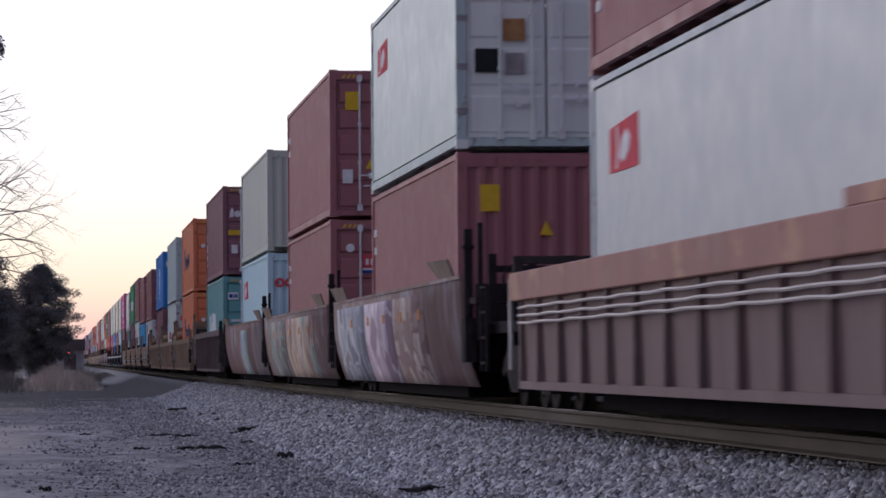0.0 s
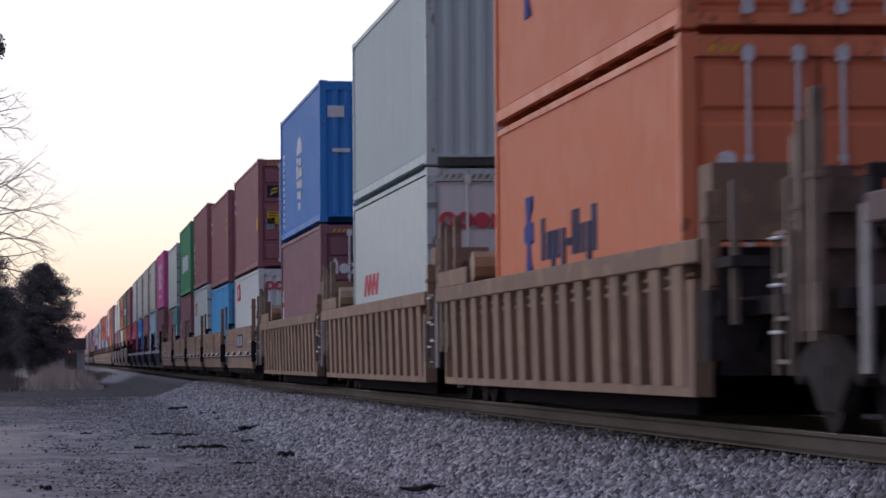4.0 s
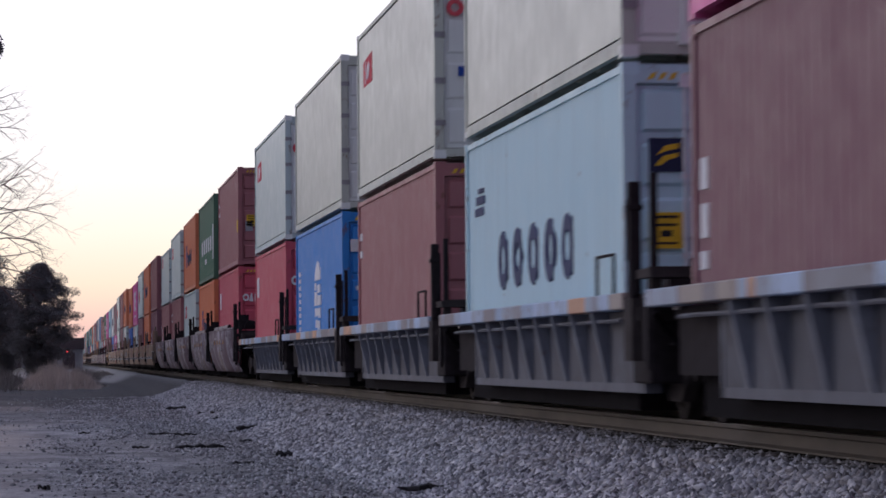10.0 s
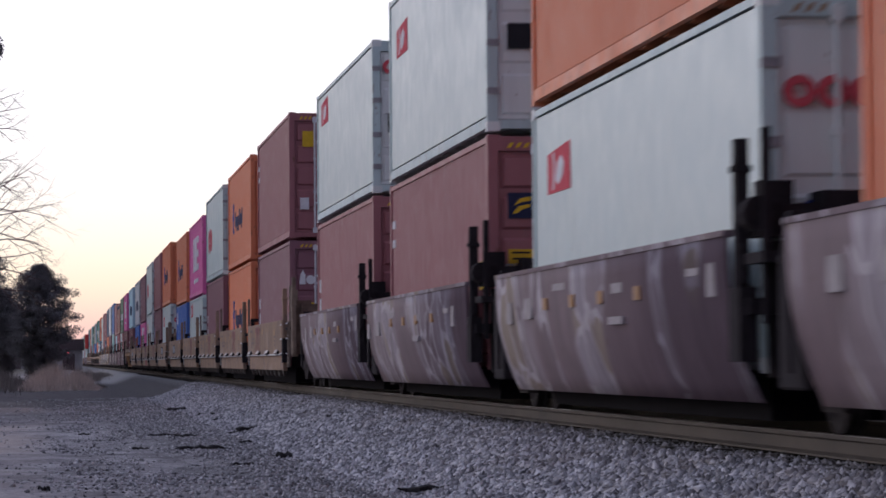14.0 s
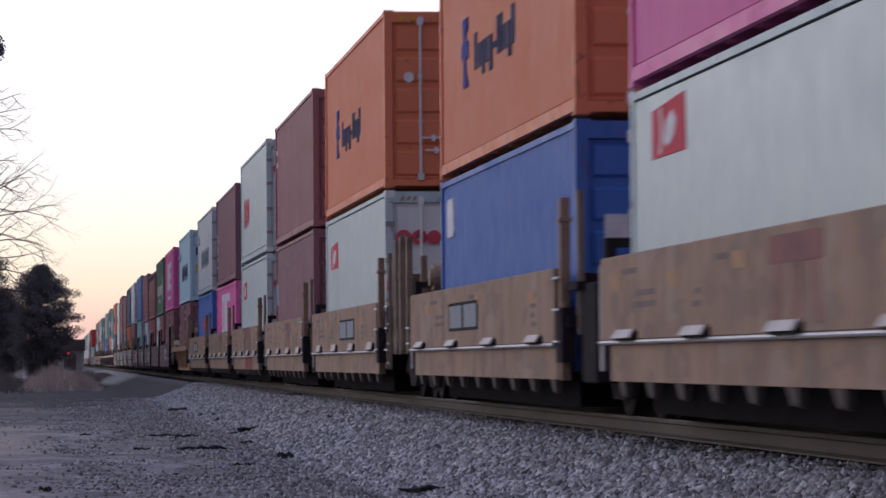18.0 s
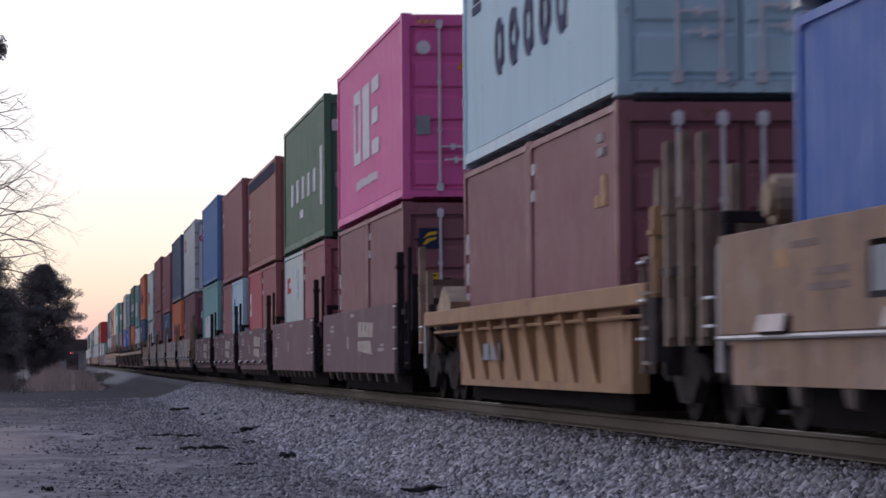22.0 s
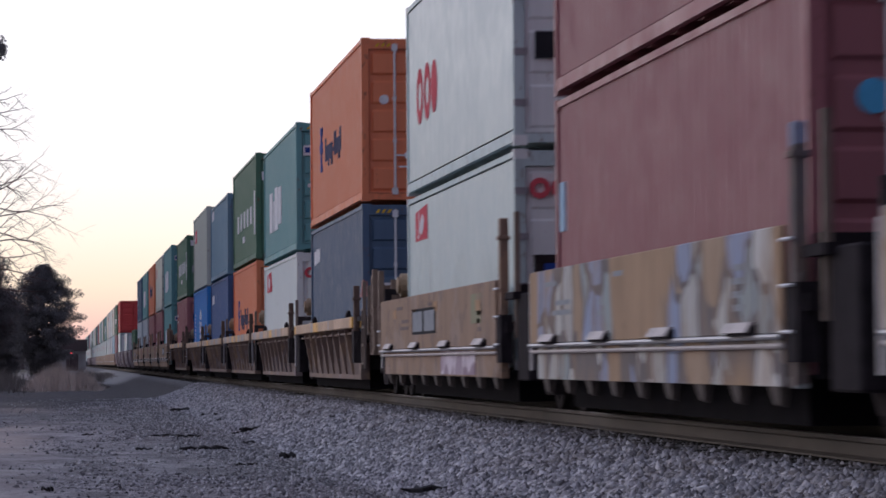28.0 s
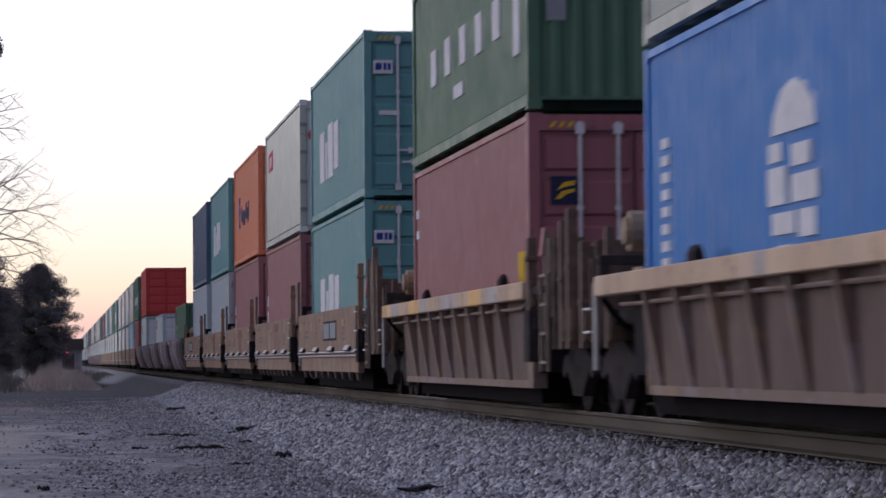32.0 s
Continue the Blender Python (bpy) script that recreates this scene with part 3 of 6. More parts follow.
def frame_bm(n, h, tunnel=False):
    p = 0.13
    items = []
    for s in (-1, 1):
        xa, xb = sorted((s * W, s * (W - p)))
        items += [(xa, 0.0, 0.11, xb, p, h - 0.11), (xa, n - p, 0.11, xb, n, h - 0.11)]
        xc, xd = sorted((s * (W - 0.004), s * (W - 0.07)))
        items += [(xc, 0.16, h - 0.09, xd, n - 0.16, h - 0.022), (xc, 0.16, 0.045, xd, n - 0.16, 0.175)]
    for a, b in ((0.0, 0.1), (n - 0.1, n)):
        items += [(-W + p, a, h - 0.20, W - p, b, h - 0.02), (-W + p, a, 0.105 if tunnel and a == 0.0 else 0.03, W - p, b, 0.14)]
    for i in range(10):
        y = 0.6 + i * (n - 1.2) / 9
        items.append((-W + 0.07, y, 0.02, W - 0.07, y + 0.06, 0.14))
    for y in (0.0, n - 0.178):
        for z in (0.0, h - 0.118):
            items.append((W - 0.16, y - 0.003 if y == 0.0 else y + 0.003, z, W + 0.003, y + 0.175, z + 0.118))
    return boxes(*items)


def flat_side(n, h, x, out):
    """A smooth insulated side wall with shallow upright seams."""
    line = [(0.13, 0.0)]
    for i in range(1, 8):
        y = 0.13 + (n - 0.26) * i / 8
        line += [(y - 0.022, 0.0), (y - 0.018, 0.0015), (y + 0.018, 0.0015), (y + 0.022, 0.0)]
    line.append((n - 0.13, 0.0))
    bm = bmesh.new()
    rows = [[bm.verts.new((x + out * k, y, z)) for y, k in line] for z in (0.205, h - 0.11)]
    for i in range(len(line) - 1):
        q = (rows[0][i], rows[0][i + 1], rows[1][i + 1], rows[1][i])
        bm.faces.new(q if out > 0 else q[::-1])
    return bm


def door_bm(w, h, style):
    """One leaf, hinge side at x 0, outer face towards -y."""
    z0, z1 = 0.14, h - 0.20
    bands, out, rim = (5, 0.02, 0.035) if style == "door" else (4, 0.038, 0.03)
    prof = [(z0 + 0.01, 0.055)]
    for i in range(bands):
        a = z0 + (z1 - z0) * (i + 0.10) / bands
        b = z0 + (z1 - z0) * (i + 0.90) / bands
        prof += [(a, 0.055), (a + rim, out), (b - rim, out), (b, 0.055)]
    prof.append((z1 - 0.01, 0.055))
    bm = bmesh.new()
    cols = [[bm.verts.new((x, y if 0.02 < x < w - 0.02 else 0.055, z)) for z, y in prof] for x in (0.012, 0.05, 0.08, w - 0.08, w - 0.05, w - 0.012)]
    for i, col in enumerate(cols):
        if i in (1, 4):
            for v in col:
                v.co.y = 0.055
    for p, q in zip(cols, cols[1:]):
        for i in range(len(prof) - 1):
            bm.faces.new((p[i], q[i], q[i + 1], p[i + 1]))
    return bm


def rod_bm(h):
    z0, z1 = 0.12, h - 0.10
    bm = tubes(((0, -0.02, z0), (0, -0.02, z1), 0.022), n=6)
    b2 = boxes(*[(-0.05, -0.045, z, 0.05, 0.03, z + 0.12) for z in (z0, z1 - 0.14)], *[(-0.035, -0.04, z, 0.035, 0.03, z + 0.05) for z in (h * 0.36, h * 0.62)])
    return merged(bm, b2)


def castings(n, h):
    out = []
    for s in (-1,):
        for y in (0.0, n - 0.178):
            for z in (0.0, h - 0.118):
                out.append((s * (W + 0.003), y - 0.003 if y == 0.0 else y + 0.003, z))
    return out


def cast_bm(sx):
    a, b = sorted((0, -sx * 0.162))
    return boxes((a, 0, 0, b, 0.178, 0.118), *( [(0.0, 0.05, 0.03, 0.004, 0.13, 0.09)] if sx > 0 else [(-0.004, 0.05, 0.03, 0.0, 0.13, 0.09)]))


# sign writing and badges, as plain shapes: a wall's rectangles in metres from the far end, from the floor
def bars(a, z, w, h, n, gap=0.35, wave=0.0, lean=0.0):
    step = w / n
    return [(a + i * step, z + wave * ((i * 7 % 5) / 5 - 0.4), a + i * step + step * (1 - gap), z + h + wave * ((i * 3 % 4) / 4 - 0.3)) for i in range(n)]


BADGE = {
    "id": (M_WHITE, [(0.32, 1.50, 0.60, 1.76), (0.34, 1.10, 0.60, 1.38), (0.30, 0.84, 0.58, 0.99), (0.34, 0.60, 0.56, 0.70)]),
    "id2": (M_WHITE, [(0.25, 2.2, 0.6, 2.32), (0.25, 1.9, 0.6, 2.02)]),
    "flower": (M_RED, [("poly", 1.08, 1.90, 2.66, 1.90, 2.62, 2.40, 1.08, 2.33)]),
    "petal": (M_WHITE, [("poly", 1.66, 2.03, 1.86, 1.97, 2.16, 2.06, 2.26, 2.19, 2.05, 2.28, 1.80, 2.20), ("poly", 1.44, 1.93, 1.53, 1.93, 1.62, 2.13, 1.54, 2.33, 1.46, 2.33, 1.53, 2.13)]),
    "tall": (M_RED, [("ring", 1.75, 1.4, 0.42, 0.22, 1.0), ("ring", 2.75, 1.4, 0.42, 0.22, 1.0), ("disc", 3.65, 1.4, 0.38)]),
    "wave": (M_RED, [("poly", 1.9 + 0.7 * i, 1.22, 2.2 + 0.7 * i, 1.22, 2.5 + 0.7 * i, 1.58, 2.25 + 0.7 * i, 1.58) for i in range(4)] + [("poly", 2.38 + 0.7 * i, 1.58, 2.55 + 0.7 * i, 1.58, 2.80 + 0.7 * i, 1.22, 2.62 + 0.7 * i, 1.22) for i in range(3)]),
    "block": (M_WHITE, [(3.45, 1.0, 3.80, 2.3), (4.45, 1.0, 4.80, 2.3), (3.80, 1.0, 4.45, 1.22), (3.80, 2.08, 4.45, 2.3), (5.2, 1.0, 6.5, 2.3), (6.95, 1.0, 8.2, 1.25), (6.95, 1.52, 8.0, 1.78), (6.95, 2.05, 8.2, 2.3)]),
    "blockline": (M_WHITE, bars(4.0, 0.55, 4.0, 0.14, 9, 0.3, 0.03)),
    "five": (M_WHITE, bars(2.3, 1.05, 8.4, 0.50, 5, 0.62, 0.03) + [(10.9, 0.7, 11.4, 1.9)]),
    "fivesub": (M_WHITE, [(5.0, 0.66, 6.0, 0.84)]),
    "hook": (M_HOOK, [("poly", 2.55, 1.05, 2.95, 1.05, 2.85, 1.40, 3.10, 1.45, 3.10, 1.60, 2.85, 1.68, 3.05, 1.95, 2.50, 1.95, 2.60, 1.66, 2.40, 1.60, 2.42, 1.45, 2.62, 1.40)]),
    "hooktext": (M_NAVYWORN, [(3.75, 1.20, 3.98, 1.66), (4.12, 1.20, 4.34, 1.50), (4.48, 1.08, 4.70, 1.50), (4.84, 1.20, 5.06, 1.50), (5.20, 1.06, 5.42, 1.50), (5.58, 1.30, 5.78, 1.38), (5.96, 1.20, 6.12, 1.66), (6.26, 1.20, 6.40, 1.66), (6.54, 1.20, 6.78, 1.50), (6.92, 1.08, 7.10, 1.50), (7.24, 1.20, 7.50, 1.66)]),
    "five_dark": (M_NAVYWORN, [("ring", 3.5 + 1.27 * i, 1.29, 0.35, 0.18, 1.1) for i in range(5)] + [(0.9, 1.92, 1.7, 2.02), (1.0, 2.06, 1.8, 2.16), (1.2, 2.20, 1.6, 2.26)]),
    "vessel": (M_WHITE, [(2.2, 0.75, 3.3, 1.75), (3.6, 0.75, 4.0, 1.5), (4.2, 0.75, 5.4, 1.8), (5.6, 0.85, 6.6, 1.75)]),
    "green": (M_WHITE, bars(3.0, 1.0, 6.2, 0.62, 9, 0.18, 0.1)),
    "placard": (M_WHITE, [("poly", 0.62, 1.86, 0.70, 1.79, 1.28, 1.79, 1.36, 1.86, 1.36, 2.24, 1.28, 2.31, 0.70, 2.31, 0.62, 2.24)]),
    "notice": (M_WHITE, [("poly", 0.50, 1.38, 1.05, 1.40, 1.10, 2.02, 0.50, 2.02)]),
    "noticemark": (M_RED, [(0.62, 1.55, 0.90, 1.72)]),
    "neartags": (M_FADED, [(4.55, 1.62, 4.85, 1.74), (4.95, 1.62, 5.25, 1.92)]),
    "nearcards": (M_CARD, [(4.75, 2.12, 5.15, 2.20), (4.75, 2.26, 5.1, 2.34)]),
    "upright": (M_WHITE, [("poly", 5.30, 1.76, 6.75, 1.76, 6.68, 1.92, 6.40, 2.08, 6.02, 2.14, 5.65, 2.08, 5.38, 1.92), (5.20, 1.56, 5.62, 1.70), (5.15, 1.24, 5.75, 1.52), (5.95, 1.24, 6.80, 1.44), (5.95, 1.50, 6.55, 1.66), (5.28, 1.02, 6.05, 1.18), (6.20, 0.98, 6.72, 1.18), (5.45, 0.78, 5.92, 0.94), (6.08, 0.74, 6.52, 0.92), (5.70, 0.52, 6.35, 0.68)]),
    "uprightcol": (M_WHITE, [(0.75, 0.3 + 0.15 * i, 1.08, 0.39 + 0.15 * i) for i in range(12)]),
    "eagle": (M_RED, [(4.2, 1.45, 4.9, 1.75), (4.9, 1.25, 5.7, 1.6), (5.7, 1.45, 6.4, 1.8)]),
    "eagletext": (M_WHITE, bars(4.4, 0.35, 2.4, 0.55, 3, 0.12)),
    "horse": (M_WHITE, [(5.1, 1.78, 5.3, 1.86), (5.3, 1.92, 5.6, 2.02), (5.5, 2.02, 5.8, 2.12), (5.7, 2.10, 6.1, 2.22)]),
    "horsetext": (M_WHITE, bars(3.9, 0.75, 4.7, 0.75, 7, 0.22, 0.06)),
    "corner": (M_WHITE, bars(0.8, 2.15, 1.5, 0.28, 3, 0.2, 0.05)),
    "band": (M_NAVY, [(0.2, 2.22, 12.0, 2.50)]),
    "dots": (M_YELLOW, [(10.6, 1.9, 10.95, 2.05), (10.6, 1.6, 10.95, 1.8)]),
    "script": (M_SCRIPT, [("poly", 0.9, 1.62, 1.3, 1.62, 1.3, 1.72, 1.15, 1.78, 1.35, 1.98, 1.2, 2.06, 1.0, 1.86, 0.8, 1.80), (1.5, 0.95, 1.72, 1.32), (1.85, 0.88, 2.12, 1.18), (2.25, 0.98, 2.40, 1.34), (2.7, 0.88, 2.95, 1.22), (3.2, 0.84, 3.42, 1.22), (3.85, 0.90, 4.05, 1.30)]),
    "bracket": (M_RED, [("poly", 0.76, 1.69, 1.86, 1.72, 1.86, 1.83, 1.16, 1.81, 1.16, 1.94, 1.62, 1.96, 1.62, 2.07, 0.76, 2.04)]),
    "ghost": (M_GHOST, [(3.85, 1.54, 4.30, 1.70), (3.95, 1.74, 4.35, 1.94), (3.85, 1.98, 4.25, 2.18)]),
    "bluecard": (M_PALECARD, [(0.22, 1.48, 0.50, 2.0)]),
    "tag": (M_YELLOW, [(11.2, 1.0, 11.7, 1.35)])}
# the same on an end wall: metres from the near edge, from the floor
ENDBADGE = {
    "tex": (M_WHITE, [("poly", 0.22, 1.88, 0.36, 1.88, 0.36, 2.10, 0.30, 2.21, 0.25, 2.10), ("disc", 0.48, 1.985, 0.105), ("poly", 0.59, 1.88, 0.83, 1.88, 0.76, 2.0, 0.83, 2.10, 0.60, 2.10, 0.68, 2.0)]),
    "strip": (M_YELLOW, [(0.17, 1.30, 0.56, 1.46)]),
    "card": (M_WHITE, [(0.28, 0.70, 0.48, 0.98)]),
    "seal": (M_GREY, [("disc", 0.80, 2.40, 0.085)]),
    "rings": (M_RED, [("ring", 0.30, 2.13, 0.125, 0.06, 1.0), ("ring", 0.56, 2.13, 0.125, 0.06, 1.0), ("disc", 0.80, 2.13, 0.115), ("poly", 0.94, 2.02, 1.16, 2.02, 1.16, 2.08, 0.94, 2.24)]),
    "flag": (M_NAVY, [(0.25, 1.86, 0.57, 2.18)]),
    "flagmark": (M_YELLOW, [("poly", 0.30, 1.92, 0.36, 1.92, 0.42, 1.97, 0.52, 2.00, 0.52, 2.04, 0.38, 2.01), ("poly", 0.32, 2.02, 0.42, 2.06, 0.53, 2.08, 0.53, 2.13, 0.40, 2.11)]),
    "warn": (M_YELLOW, [(0.25, 1.140, 0.56, 1.480)]),
    "warnhead": (M_DARK, [(0.29, 1.425, 0.52, 1.450), (0.30, 1.350, 0.51, 1.375), (0.35, 1.250, 0.46, 1.310), (0.30, 1.180, 0.51, 1.200)]),
    "redfoot": (M_WHITE, [(0.63, 1.895, 1.01, 1.935), (0.69, 2.0, 0.75, 2.12), (0.79, 2.0, 0.86, 2.12), (0.90, 2.0, 0.96, 2.12)]),
    "bluefoot": (M_BLUE, [(0.63, 1.84, 1.01, 1.893)]),
    "square": (M_WHITE, [(0.30, 0.95, 0.48, 1.2)]),
    "cardsq": (M_WHITE, [(0.25, 0.66, 0.45, 0.93)]),
    "tritop": (M_YELLOW, [("poly", 0.70, 0.94, 0.90, 0.94, 0.80, 1.13)]),
    "hilabel": (M_YELLOW, [(0.31, 2.10, 0.57, 2.46)]),
    "hitri": (M_YELLOW, [("poly", 1.11, 1.78, 1.29, 1.78, 1.20, 1.96)]),
    "cardhi": (M_FADED, [(0.64, 1.45, 0.93, 1.74)]),
    "cardlow": (M_CARD, [(0.67, 1.00, 0.92, 1.28)]),
    "frame": (M_DARK, [(0.26, 1.02, 0.58, 1.34)]),
    "cai": (M_WHITE, [("ring", 0.22, 1.98, 0.11, 0.055, 0.9), ("poly", 0.31, 1.86, 0.44, 1.86, 0.40, 2.10, 0.37, 2.10), (0.48, 1.86, 0.52, 2.10)]),
    "one": (M_WHITE, [("ring", 0.34, 2.22, 0.12, 0.07, 1.0), (0.50, 2.10, 0.74, 2.34), ("poly", 0.80, 2.10, 1.02, 2.10, 0.94, 2.34, 0.80, 2.34)]),
    "dot2": (M_WHITE, [("disc", 0.34, 2.36, 0.11)]),
    "onetri": (M_ORANGE, [("poly", 0.86, 2.02, 1.14, 2.02, 1.0, 2.24)]),
    "diamond": (M_WHITE, [("poly", 0.36, 1.86, 0.60, 2.10, 0.36, 2.34, 0.12, 2.10)]),
    "sqring": (M_WHITE, [(0.24, 1.45, 0.54, 1.50), (0.24, 1.70, 0.54, 1.75), (0.24, 1.50, 0.29, 1.70), (0.49, 1.50, 0.54, 1.70)]),
    "dot": (M_WHITE, [("disc", 0.40, 1.80, 0.085)]),
    "disc": (M_WHITE, [("disc", 0.39, 2.33, 0.085)]),
    "box": (M_WHITE, [(0.16, 2.140, 0.50, 2.370)]),
    "boxmark": (M_BLUE, [(0.20, 2.200, 0.31, 2.320), (0.34, 2.200, 0.39, 2.320), (0.41, 2.200, 0.47, 2.320)]),
    "line": (M_WHITE, [(0.26, 1.42, 0.62, 1.50)]),
    "greysq": (M_GREY, [(0.22, 1.0, 0.44, 1.3)]),
    "spot": (M_SKY, [("disc", 0.48, 1.98, 0.13)]),
    "whitedisc": (M_WHITE, [("disc", 0.62, 2.28, 0.11)]),
    "blob": (M_BLUE, [(0.34, 1.16, 0.5, 1.3)]),
    "lozenge": (M_WHITE, [(0.8, 2.0, 0.95, 2.15), (0.84, 1.9, 0.91, 2.0)]),
    "apl": (M_WHITE, bars(0.3, 1.35, 0.9, 0.26, 3, 0.15)),
    "redsign": (M_RED, [(0.63, 1.938, 1.01, 2.200)])}
CARGO = {   # name: what its signs are, on the long side and on the end
    "plain": ((), ()), "id": (("id",), ()), "idw": (("id2",), ("hilabel", "cardsq", "tritop")), "oo": (("flower", "petal"), ("rings", "blob")),
    "oow": (("flower", "petal"), ("rings", "frame", "cardhi", "cardlow")), "ov": (("tall",), ("rings", "frame")), "nn": (("wave",), ("rings", "blob")),
    "one": (("block", "blockline"), ("one", "dot", "greysq")), "ua": (("five", "fivesub"), ("box", "greysq")), "hl": (("hook", "hooktext"), ("dot",)),
    "tex": (("id",), ("tex", "strip", "card", "seal")), "cos": (("five_dark",), ("flag", "flagmark", "warn")), "cbx": (("vessel",), ("box", "boxmark", "line")),
    "ev": (("green",), ("line",)), "cai": (("placard",), ("cai",)), "flo": (("id2", "tag"), ("flag", "flagmark", "warn", "greysq")),
    "up": (("upright", "uprightcol"), ("box", "line")), "apl": (("placard",), ("apl",)), "not": (("notice", "noticemark"), ("apl",)), "tags": (("id2", "neartags", "nearcards"), ()),
    "onetri": (("block", "blockline"), ("dot2", "onetri", "greysq")), "onedia": (("block", "blockline"), ("diamond", "sqring")), "eag": (("eagle", "eagletext"), ("apl",)),
    "zim": (("horse", "horsetext"), ("dot",)), "cor": (("corner",), ("line",)), "dots": (("id2", "dots"), ("warn", "square")), "spotcard": (("bluecard",), ("spot",)), "spotw": (("id2",), ("whitedisc",)),
    "scr": (("script",), ("flag", "flagmark", "warn")), "brk": (("bracket", "ghost"), ("rings", "blob")),
    "tal": (("id2",), ("disc", "redsign", "bluefoot", "redfoot")), "warn": (("id2",), ("hilabel", "hitri")), "loz": (("id2", "tag"), ("warn", "lozenge", "greysq"))}
WORDS = {"cobalt": "cobalt blue", "plum": "purplish brown", "snow": "clean white", "white": "white", "cream": "cream-white", "grey": "pale grey", "bluewhite": "bluish white", "bright": "bright green", "sky": "light blue", "slate": "slate blue", "denim": "dull blue", "mint": "pale teal", "ruby": "dull red",
         "rust": "rusty orange", "green": "dark green", "dark": "dark grey", "russet": "reddish brown", "crimson": "bright red", "brick": "dull red"}


def sign_bm(items, where, n):
    """Plates, rings and discs standing proud of the wall, held by a strip behind it."""
    shapes = []
    for it in items:
        if it[0] == "ring":
            _, ca, cz, ro, ri, wide = it
            k = [(math.cos(0.5236 * i), math.sin(0.5236 * i)) for i in range(13)]
            shapes += [[(ca + wide * ri * p[0], cz + ri * p[1]), (ca + wide * ro * p[0], cz + ro * p[1]), (ca + wide * ro * q[0], cz + ro * q[1]), (ca + wide * ri * q[0], cz + ri * q[1])] for p, q in zip(k, k[1:])]
        elif it[0] == "disc":
            _, ca, cz, ro = it
            shapes.append([(ca + ro * math.cos(0.449 * i), cz + ro * math.sin(0.449 * i)) for i in range(14)])
        elif it[0] == "poly":
            shapes.append([(p, q) for p, q in zip(it[1::2], it[2::2])])
        else:
            x0, z0, x1, z1 = it
            shapes.append([(x0, z0), (x1, z0), (x1, z1), (x0, z1)])
    bm = bmesh.new()
    last = None
    for pts in shapes:
        if where == "side":
            q, off = [(-W + 0.012, n - a, z) for a, z in pts], Vector((0.06, 0, 0))
        else:
            q, off = [(-W + a, -0.004, z) for a, z in pts], Vector((0, 0.085, 0))
        f = [bm.verts.new(p) for p in q]
        g = [bm.verts.new(Vector(p) + off) for p in q]
        bm.faces.new(f)
        m = len(f)
        for i in range(m):
            bm.faces.new((f[i], g[i], g[(i + 1) % m], f[(i + 1) % m]))
        if last:
            bm.faces.new((last[1], last[2], g[-1], g[0]))
        last = g
    bmesh.ops.recalc_face_normals(bm, faces=bm.faces)
    return bm


def stripes_bm(h, s, count=4):
    bm = bmesh.new()
    for i in range(count):
            x = s * (W - 0.24 - i * 0.10)
            v = [bm.verts.new(p) for p in ((x, -0.005, h - 0.165), (x + 0.048, -0.005, h - 0.165), (x + 0.088, -0.005, h - 0.10), (x + 0.04, -0.005, h - 0.10))]
            g = [bm.verts.new(q.co + Vector((0, 0.02, 0))) for q in v]
            bm.faces.new(v)
            if i:
                bm.faces.new((last[1], last[2], g[3], g[0]) if s < 0 else (last[0], last[3], g[2], g[1]))
            for k in range(4):
                bm.faces.new((v[k], g[k], g[(k + 1) % 4], v[(k + 1) % 4]))
            last = g
    return bm


